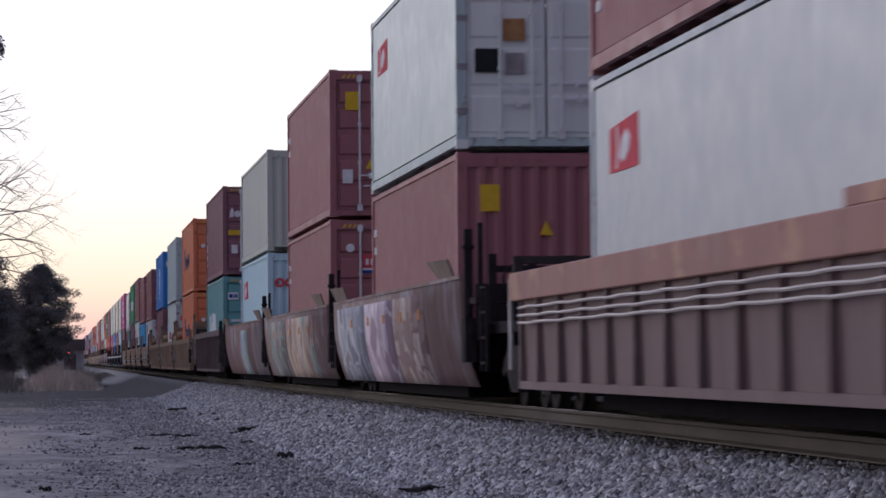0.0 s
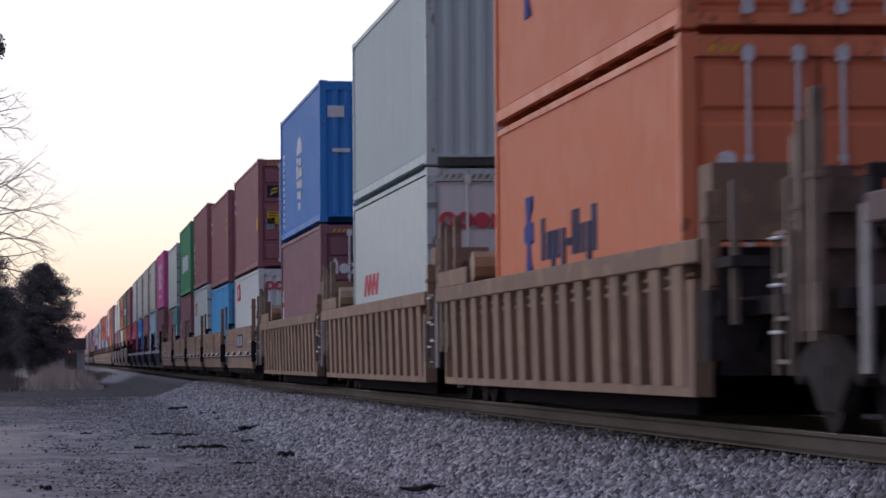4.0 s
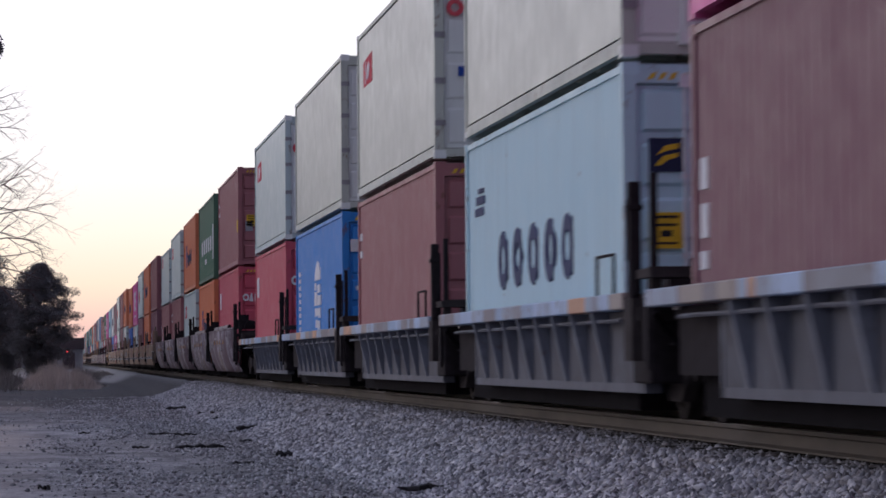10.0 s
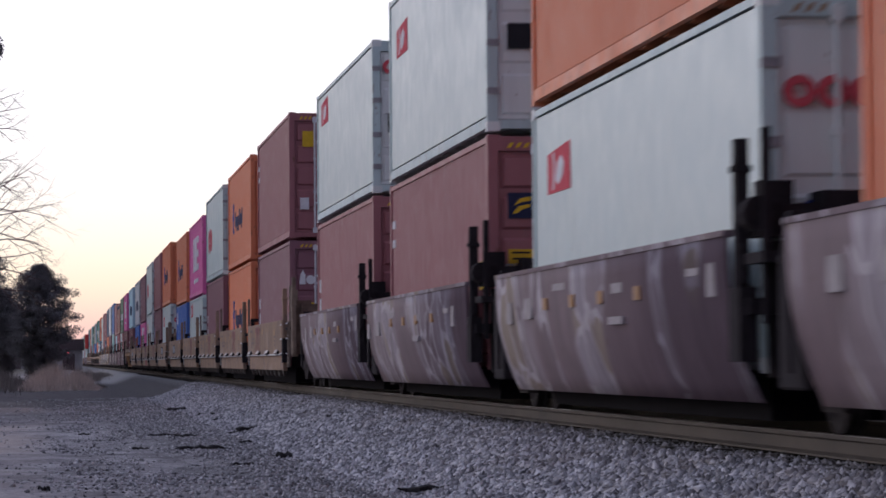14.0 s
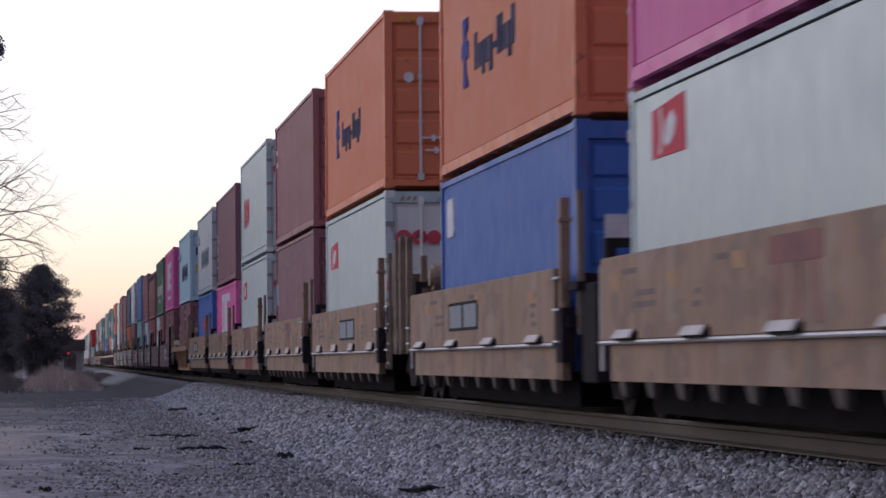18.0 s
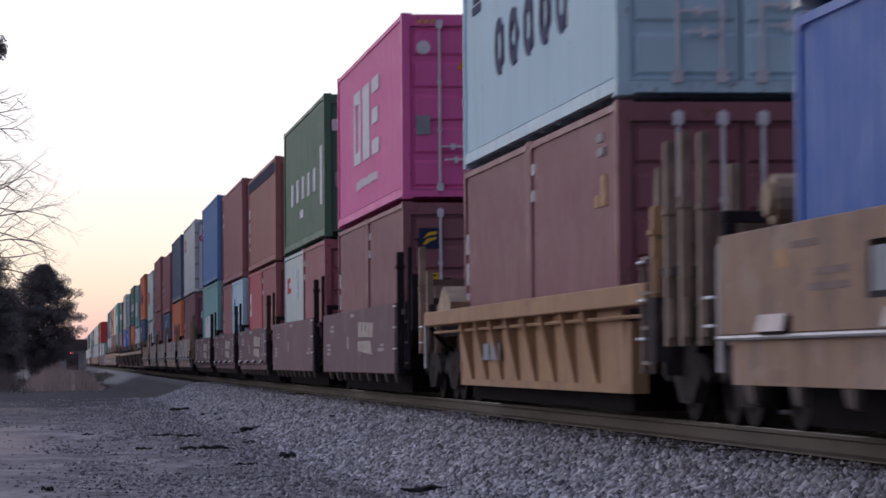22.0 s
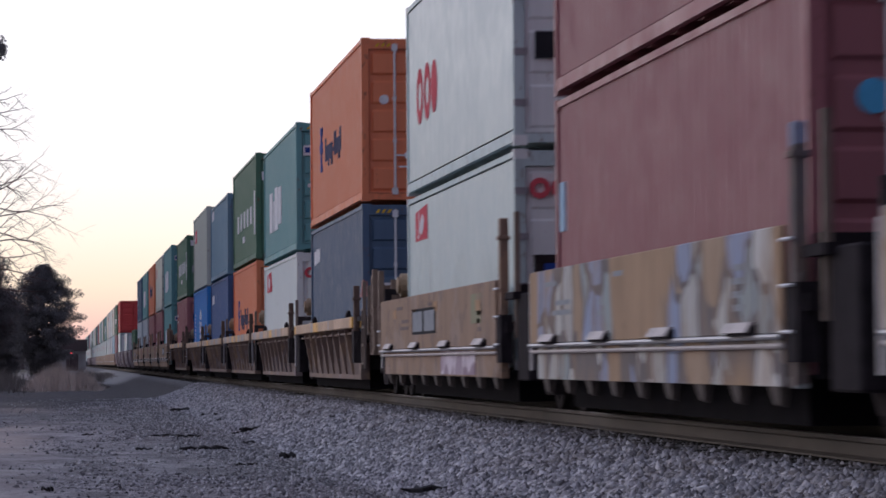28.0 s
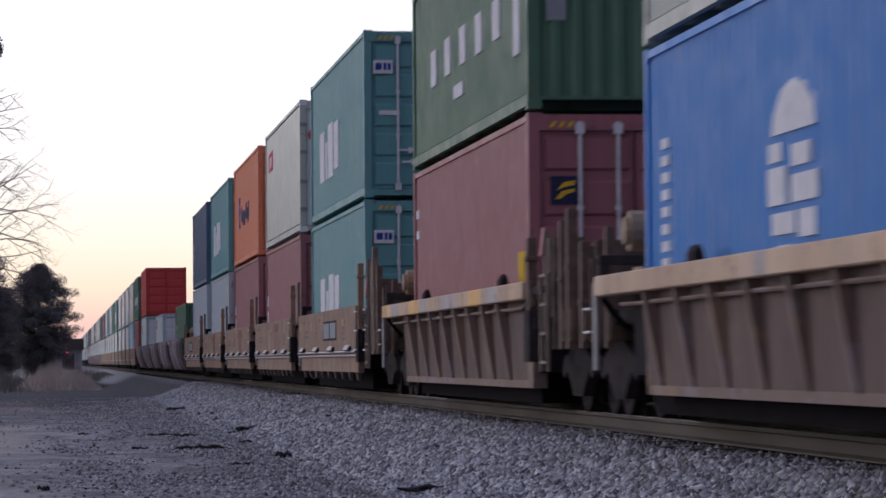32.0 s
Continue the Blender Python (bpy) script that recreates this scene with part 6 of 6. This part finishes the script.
# ---- the train, from the head of the shot to its tail ----
# place of the load's near end, sort of car, upper load, lower load
TRAIN = [
    (20.56, "B", "brown d id h", "grey r oo h"),
    (43.99, "A", "white r oow h", "brown w warn h"),
    (64.95, "A", "brown d idw h", "brown d tal h"),
    (84.77, "Q", "cream w plain l", "bluewhite w oo h"),
    (108.25, "D", "plum d tex h", "teal d cbx h"),
    (132.50, "T", "orange d hl h", "orange d hl h"),
    (152.31, "T", "white w plain h", "white r nn h"),
    (172.17, "T", "blue w up h", "plum d tex h"),
    (193.69, "C", "brown d flo h", "snow w oo l"),
    (209.77, "C", "brown w dots h", "sky d plain l"),
    (225.00, "C", "brown w id h", "white r oo h"),
    (240.57, "C", "bright d ev h", "plum d tex h"),
    (256.90, "C", "white r plain h", "brown d id l 6.058 + teal d cbx l 6.058"),
    (276.60, "K", "pink d one h", "plum d tex h"),
    (292.17, "K", "cream r oo h", "bluewhite d cos h"),
    (307.83, "K", "cream r oo h", "brown d spotw h"),
    (323.39, "K", "cream r plain h", "blue d up h"),
    (338.92, "K", "white r oo h", "red d cai h"),
    (359.62, "P", "brown d loz h", "red d cai h"),
    (375.20, "P", "green w ua h", "orange d hl h"),
    (390.54, "P", "orange w hl h", "white r oo h"),
    (406.62, "P", "white r oow h", "brown d flo h"),
    (421.67, "P", "white r oow l", "brown d id h"),
    (442.13, "C", "brown d idw h", "plum d tex h"),
    (457.63, "C", "orange d hl h", "orange d hl h"),
    (473.22, "C", "white r ov h", "plum d tex h"),
    (488.76, "C", "pink d one h", "white r oo l"),
    (504.24, "C", "orange d hl h", "cobalt d apl l"),
    (524.36, "C", "orange d hl h", "white r oo h"),
    (539.82, "C", "brown d warn h", "plum d spotcard h"),
    (555.59, "C", "white r ov h", "white r oo h"),
    (570.95, "C", "plum d tex h", "pink d onedia l"),
    (586.43, "C", "grey r cos h", "cobalt w eag l"),
    (606.36, "S", "bluewhite d cos h", "maroon d id l 6.058 + maroon d tags l 6.058"),
    (626.49, "X", "pink d onetri h", "maroon d id l 6.058 + maroon d flo l 6.058"),
    (642.01, "X", "green w ua h", "white r brk l 6.058 + brown d id2 l 6.058"),
    (657.50, "W", "russet w tarp l", "ruby d not l 6.058 + brick d flo l 6.058"),
    (672.89, "W", "brown d idw h", "brown d id l 6.058 + bluewhite d scr l 6.058"),
    (688.83, "W", "denim d warn h", "mint d cbx h"),
    (708.27, "G", "grey r oo h", "plum d tex h"),
    (724.17, "G", "navy w plain h", "orange w hl h"),
    (739.59, "G", "brown d id h", "navy d zim l"),
    (755.02, "G", "brown w id2 h", "brown d spotcard h"),
    (770.45, "C", "white r ov h", "white r oo l"),
    (790.35, "U", "orange d hl h", "navy d cor h"),
    (806.86, "U", "teal d cbx h", "snow w oo l"),
    (822.62, "U", "green w ua h", "orange d hl h"),
    (838.37, "U", "slate d cor l", "indigo d cor h"),
    (853.87, "U", "cream w oo h", "blue d up h"),
    (873.53, "V", "green w ua l", "brown d flo h"),
    (893.67, "C", "teal d cbx h", "teal d cbx h"),
    (909.06, "C", "cream r oo h", "brown d id h"),
    (924.50, "C", "orange d hl h", "brown d id h"),
    (940.00, "C", "teal d cbx h", "grey d id h"),
    (955.50, "C", "navy d id h", "grey d id h"),
    (975.50, "P", "", "green d id l"),
    (991.00, "P", "", ""),
    (1006.5, "P", "", "white r oo l"),
    (1022.0, "P", "", ""),
    (1038.4, "P", "crimson d id h", "white r oo h")]
CARGO["id2"] = (("id2",), ())
CARGO["tarp"] = (("id", "band"), ())
tail = random.Random(5)
u = 1038.4
uppers = ["green d ua h", "cream r oo h", "white r plain h", "grey r oo h", "cream r plain h", "teal d cbx h", "green d plain h", "grey r plain h", "teal d plain h", "white r oo h", "brown d id h", "navy d plain h"]
for i in range(41):
    u += 20.1 if i % 5 == 0 else 15.5
    up = uppers[i % len(uppers)] if i < 12 else tail.choice(uppers)
    low = "white r oo h" if tail.random() < 0.6 else tail.choice(["bluewhite d plain h", "grey r plain h", "brown d id h", "blue d plain h"])
    TRAIN.append((u, "CPKU"[i // 11], up, low))
# the car already gone by at the start
HEAD = [(-0.9, "B", "brown d id h", "brown d id h")]
TRAIN = HEAD + TRAIN

FLOOR = 0.332
for i, (u, sort, up, low) in enumerate(TRAIN):
    ahead = u - TRAIN[i - 1][0] - 12.19 if i else 6.0
    behind = TRAIN[i + 1][0] - u - 12.19 if i + 1 < len(TRAIN) else 6.0
    near = 0 < u < 972
    well_car(sort, u, ahead, behind, near)
    tall = 0.0
    if low:
        loads = low.split(" + ")
        at = u
        for spec in loads[::-1]:
            container(spec, at, FLOOR, near)
            at += 6.13
        tall = TALL[loads[0].split()[3]]
    if up:
        container(up, u, FLOOR + tall + 0.045, near)


# ---- trees on the bank ----
BARK = plain("bark", (0.07, 0.055, 0.045), 0.9, 0, 0.35, 8)


def needle_material():
    p = Mat("evergreen_foliage", 0.8)
    isle = p.t.nodes.new("ShaderNodeNewGeometry").outputs["Random Per Island"]
    c = p.mix(isle, (0.150, 0.148, 0.155), (0.175, 0.172, 0.176))
    thin, mix = p.t.nodes.new("ShaderNodeBsdfTranslucent"), p.t.nodes.new("ShaderNodeMixShader")
    mix.inputs[0].default_value = 0.35
    thin.inputs["Color"].default_value = (0.22, 0.215, 0.22, 1)
    p.put(p.b.outputs[0], mix.inputs[1])
    p.put(thin.outputs[0], mix.inputs[2])
    p.put(mix.outputs[0], p.t.nodes["Material Output"].inputs["Surface"])
    return p.done(c)


LEAF = needle_material()


def crown(points, size, count, rng, flat=0.7, fine=1.0):
    """Leaf clumps, small crossed blades round the points."""
    verts, faces = [], []
    for c in points:
        for _ in range(count):
            o = Vector((rng.gauss(0, 1), rng.gauss(0, 1), rng.gauss(0, 1))).normalized() * (1.75 * size * rng.random() ** 0.4)
            o.z *= flat
            s = size * fine * rng.uniform(0.16, 0.36)
            a = Vector((rng.uniform(-1, 1), rng.uniform(-1, 1), rng.uniform(-1, 1))).normalized() * s
            b = Vector((rng.uniform(-1, 1), rng.uniform(-1, 1), rng.uniform(-1, 1))).normalized() * s
            k = len(verts)
            verts += [c + o - a, c + o + b, c + o + a, c + o - b * 0.6]
            faces.append((k, k + 1, k + 2, k + 3))
    me = bpy.data.meshes.new("crown")
    me.from_pydata([tuple(v) for v in verts], [], faces)
    me.materials.append(None)
    return me


def evergreen(x, y, height, width, seed, label):
    rng = random.Random(seed)
    base = ground_height(x, y)
    ob = thing("tree", pose(x, y, base - 0.05), label, "tree")
    bm = bmesh.new()
    tube(bm, (0, 0, 0), (0, 0, height * 0.85), 0.028 * height, 0.008 * height, 10)
    pts = []
    levels = 17
    for i in range(levels):
        k = i / (levels - 1)
        z = height * (0.08 + 0.90 * k)
        reach = width * 0.5 * (max(0.02, 1 - k ** 2.4) ** 0.62) * (0.30 + 0.70 * min(1, k / 0.38)) * rng.uniform(0.80, 1.14)
        for j in range(9):
            a = 2 * math.pi * (j / 9 + rng.random() * 0.1)
            d = Vector((math.cos(a), math.sin(a), rng.uniform(-0.1, 0.35)))
            e = Vector((0, 0, z)) + d * reach * rng.uniform(0.75, 1.05)
            tube(bm, (0, 0, z), e, 0.05, 0.012, 4, False)
            for f in (0.35, 0.6, 0.82, 1.0):
                pts.append(Vector((0, 0, z)) + (e - Vector((0, 0, z))) * f + Vector((rng.uniform(-1, 1), rng.uniform(-1, 1), rng.uniform(-1, 1))) * 0.2)
    part("trunk", bm, BARK, ob)
    part("crown", crown(pts, 0.036 * height, 190, rng, 0.7, 0.62), LEAF, ob, "dense dark evergreen foliage")
    return ob


TWIG = plain("brown_twig", (0.15, 0.095, 0.085), 0.9, 0, 0.3, 8)


def bough(bm, a, way, length, r, rng, depth):
    """A crooked bough that sends twigs out to both sides, fewer and thinner each time."""
    p, d = Vector(a), Vector(way).normalized()
    steps = 5 if depth else 3
    for i in range(steps):
        q = p + d * (length / steps)
        tube(bm, p, q, r * (1 - 0.15 * i), r * (1 - 0.15 * (i + 1)), 5 if depth > 1 else 4, False)
        p = q
        d = (d + Vector((rng.uniform(-0.5, 0.9), rng.uniform(-0.5, 0.5), rng.uniform(-0.85, 0.70))) * 0.30).normalized()
        if depth and i < steps - 1 and rng.random() < 0.85:
            side = 1 if (i + depth) % 2 else -1
            k = (d + Vector((rng.uniform(-0.2, 0.4), rng.uniform(-0.6, 0.6), side * rng.uniform(0.45, 1.1)))).normalized()
            bough(bm, p, k, length * rng.uniform(0.34, 0.58), r * (1 - 0.15 * i) * 0.60, rng, depth - 1)


def bare_tree(x, y, height, seed):
    rng = random.Random(seed)
    ob = thing("tree", pose(x, y, ground_height(x, y) - 0.05), "bare leafless tree with crooked brown boughs", "tree")
    bm = bmesh.new()
    tube(bm, (0, 0, 0), (0.1, 0, height * 0.9), 0.16, 0.05, 9)
    part("trunk", bm, BARK, ob)
    # height of each bough as a share of the tree, reach, rise
    for k, reach, rise in ((0.36, 2.6, 0.05), (0.42, 2.9, 0.10), (0.46, 2.8, -0.12), (0.50, 3.0, 0.15), (0.54, 2.8, -0.05), (0.575, 3.1, 0.20),
                           (0.62, 3.0, -0.10), (0.65, 2.7, 0.30), (0.68, 2.2, 0.05), (0.76, 1.5, 0.1), (0.85, 1.8, 0.15), (0.89, 1.9, 0.30), (0.94, 1.7, 0.25)):
        bm = bmesh.new()
        bough(bm, (0.05, 0, height * k), (1, rng.uniform(-0.5, 0.5), rise), reach * rng.uniform(0.9, 1.05), 0.034, rng, 3)
        part("branch", bm, TWIG, ob)
    clump = [Vector((0.62, 0, height * 1.03 + 1.05)) + Vector((rng.uniform(-0.25, 0.2), rng.uniform(-0.3, 0.3), rng.uniform(-0.35, 0.3))) for _ in range(14)]
    part("evergreen_clump", crown(clump, 0.16, 170, rng), LEAF, ob, "dark clump of evergreen leaves")
    return ob


evergreen(-1.5, 262, 8.8, 6.5, 3, "dense dark evergreen tree standing alone by the track")
evergreen(-4.9, 200, 8.7, 4.9, 8, "dark evergreen tree beside the gravel drive")
evergreen(-9.5, 235, 9.0, 6.0, 12, "tall dark evergreen tree behind the drive")
evergreen(-4.9, 300, 7.4, 5.0, 15, "dark evergreen tree at the edge of the drive")
bare_tree(-3.05, 125, 11.8, 4)


def woods(name, spots, label, seed):
    """A stand of trees too dense to count."""
    rng = random.Random(seed)
    bm = bmesh.new()
    pts = []
    for x, y, h, w in spots:
        z = ground_height(x, y)
        tube(bm, (x, y, z - 0.1), (x, y, z + h * 0.8), 0.2, 0.06, 6)
        for _ in range(26):
            k = rng.random() ** 0.8
            a, q = rng.uniform(0, 6.283), w / 2 * (max(0.05, 1 - k ** 2.2) ** 0.6) * math.sqrt(rng.random())
            pts.append(Vector((x + q * math.cos(a), y + q * math.sin(a), z + h * (0.10 + 0.88 * k))))
    ob = tagged(new(name), label, "woods", kind="stuff")
    part("trunks", bm, BARK, ob)
    part("foliage", crown(pts, 0.95, 26, rng), LEAF, ob)
    return ob


wr = random.Random(77)
woods("woods", [(-12 - 7 * r + wr.uniform(-2, 1), y + wr.uniform(-3, 3), wr.uniform(10, 15), wr.uniform(6, 8)) for r in range(3) for y in range(128, 300, 8)], "dark woods beside the drive", 1)


def grass(x, y, w, d, h, count, seed, label, material):
    rng = random.Random(seed)
    verts, faces = [], []
    for _ in range(count):
        a, b = rng.uniform(-w, w), rng.gauss(0, d / 2.4)
        k = max(0.12, (1 - abs(a / w) ** 3) * (0.62 + 0.75 * noise.noise((a * 0.9, b * 0.3, seed))))
        hh = h * rng.uniform(0.25, 1.0) ** 1.4 * k
        z = ground_height(x + a, y + b)
        t = rng.uniform(0, 6.28)
        r = 0.020
        n = len(verts)
        dx, dy = r * math.cos(t), r * math.sin(t)
        verts += [(x + a - dx, y + b - dy, z - 0.02), (x + a + dx, y + b + dy, z - 0.02), (x + a + rng.gauss(0, 0.22), y + b + rng.gauss(0, 0.22), z + hh)]
        faces.append((n, n + 1, n + 2))
    me = bpy.data.meshes.new("grass")
    me.from_pydata(verts, [], faces)
    me.materials.append(material)
    return tagged(new("grass", me), label, "grass", kind="stuff")


DRYGRASS = plain("dry_grass", (0.56, 0.47, 0.41), 0.9, 0, 0.2, 0.6)
SCRUB = plain("scrub", (0.20, 0.18, 0.165), 0.9, 0, 0.3, 1)
grass(0.0, 172, 1.9, 9, 1.6, 24000, 2, "pale dry grass beside the drive", DRYGRASS)
grass(0.9, 185, 1.6, 12, 0.8, 3000, 3, "dark scrub growing by the drive", SCRUB)
grass(-4.6, 185, 3.4, 30, 1.8, 8000, 4, "dark scrub under the trees", SCRUB)
grass(1.75, 250, 1.2, 14, 1.35, 3000, 6, "tall dark weeds along the track", SCRUB)
grass(3.2, 300, 1.2, 40, 0.9, 2500, 7, "dark weeds along the track", SCRUB)


# ---- long shed beside the track, far off, and a signal ----
def build_shed():
    wall = plain("shed_wall", (0.34, 0.33, 0.34), 0.8, 0, 0.2, 0.4)
    roof = plain("shed_roof", (0.085, 0.06, 0.065), 0.7, 0, 0.25, 0.4)
    s = thing("trackside_shed", pose(0, 600, -0.9), "long low shed with a dark roof and pale wall", "building")
    part("wall", boxes((-14, 0.6, 0, 4.2, 17, 3.6)), wall, s)
    part("roof", loft([(-14.5, 3.6), (4.45, 3.6), (4.45, 5.6), (-14.5, 5.9)], 0, 17.6), roof, s, "dark sheet roof with a deep edge")
    for x in (-9, -4, 0.6):
        part("door", boxes((x, 0.5, 0.0, x + 2.2, 0.59, 3.0)), roof, s, "dark sliding door")


build_shed()


def build_signal():
    s = thing("rail_signal", pose(1.45, 590, -0.9), "railway signal on a mast showing a red lamp", "signal")
    part("mast", tubes(((0, 0, 0), (0, 0, 4.0), 0.07)), DARKSTEEL, s)
    part("backplate", boxes((-0.32, -0.02, 2.5, 0.32, 0.06, 3.7)), DARKSTEEL, s)
    red = bpy.data.materials.new("red_lamp")
    red.use_nodes = True
    bs = red.node_tree.nodes["Principled BSDF"]
    bs.inputs["Base Color"].default_value = (0.6, 0.02, 0.03, 1)
    bs.inputs["Emission Color"].default_value = (1.0, 0.05, 0.06, 1)
    bs.inputs["Emission Strength"].default_value = 2.5
    part("lens", tubes(((0, -0.10, 3.1), (0, -0.02, 3.1), 0.16), n=14), red, s, "glowing red lens")


build_signal()


# ---- sticks and debris on the ground ----
def stick(x, y, length, r, turn, seed, knob=False):
    rng = random.Random(seed)
    bm = bmesh.new()
    steps = 8
    rings = []
    for i in range(steps + 1):
        k = (0.25 if i == 0 else 1.5 if i == steps and knob else 0.3 if i == steps else rng.uniform(0.65, 1.3)) * r
        c = Vector((length * (i / steps - 0.5), rng.uniform(-0.05, 0.05), r * 0.5 + rng.uniform(-0.01, 0.02)))
        rings.append([bm.verts.new(c + Vector((0, k * math.cos(1.2566 * j), 0.8 * k * rng.uniform(0.7, 1.2) * math.sin(1.2566 * j)))) for j in range(5)])
    for g, h in zip(rings, rings[1:]):
        for j in range(5):
            bm.faces.new((g[j], g[(j + 1) % 5], h[(j + 1) % 5], h[j]))
    bm.faces.new(rings[0][::-1])
    bm.faces.new(rings[-1])
    me = bpy.data.meshes.new("stick")
    bm.to_mesh(me)
    bm.free()
    me.materials.append(BARK_DARK)
    ob = new("stick", me)
    ob.matrix_basis = pose(x, y, ground_height(x, y), 0, 0, turn)
    return tagged(ob, "blackened broken branch lying on the gravel", "stick", "debris on the gravel")


BARK_DARK = plain("charred_wood", (0.022, 0.020, 0.022), 0.9, 0, 0.3, 8)
for i, (x, y, n, r, a) in enumerate((
        (3.15, 91.1, 0.54, 0.075, 6), (3.55, 62.9, 0.54, 0.065, 14), (3.30, 62.7, 0.30, 0.035, 4), (2.15, 51.3, 0.78, 0.045, 5), (3.55, 82.5, 0.36, 0.035, 10), (3.75, 79.8, 0.36, 0.035, 8),
        (3.06, 46.1, 0.18, 0.060, 40), (2.39, 43.9, 0.32, 0.025, 8), (3.04, 54.7, 0.24, 0.030, 14), (1.89, 61.2, 0.60, 0.030, 4), (0.46, 62.3, 0.24, 0.025, 0), (-0.16, 35.1, 0.14, 0.035, 10),
        (4.51, 55.4, 0.22, 0.022, 40), (3.67, 32.2, 0.85, 0.035, 5), (1.26, 52.4, 0.28, 0.028, 6), (2.26, 60.2, 0.42, 0.030, 12), (3.57, 74.2, 0.40, 0.030, 12))):
    stick(x, y, n, r, a, i, i in (0, 1, 6))


# ---- the run of the train ----
def motions():
    for ob, at, z in MOVING:
        walk(ob, [(0, pose(MID, at, z)), (SECONDS, pose(MID, at - SPEED * SECONDS, z))])


motions()
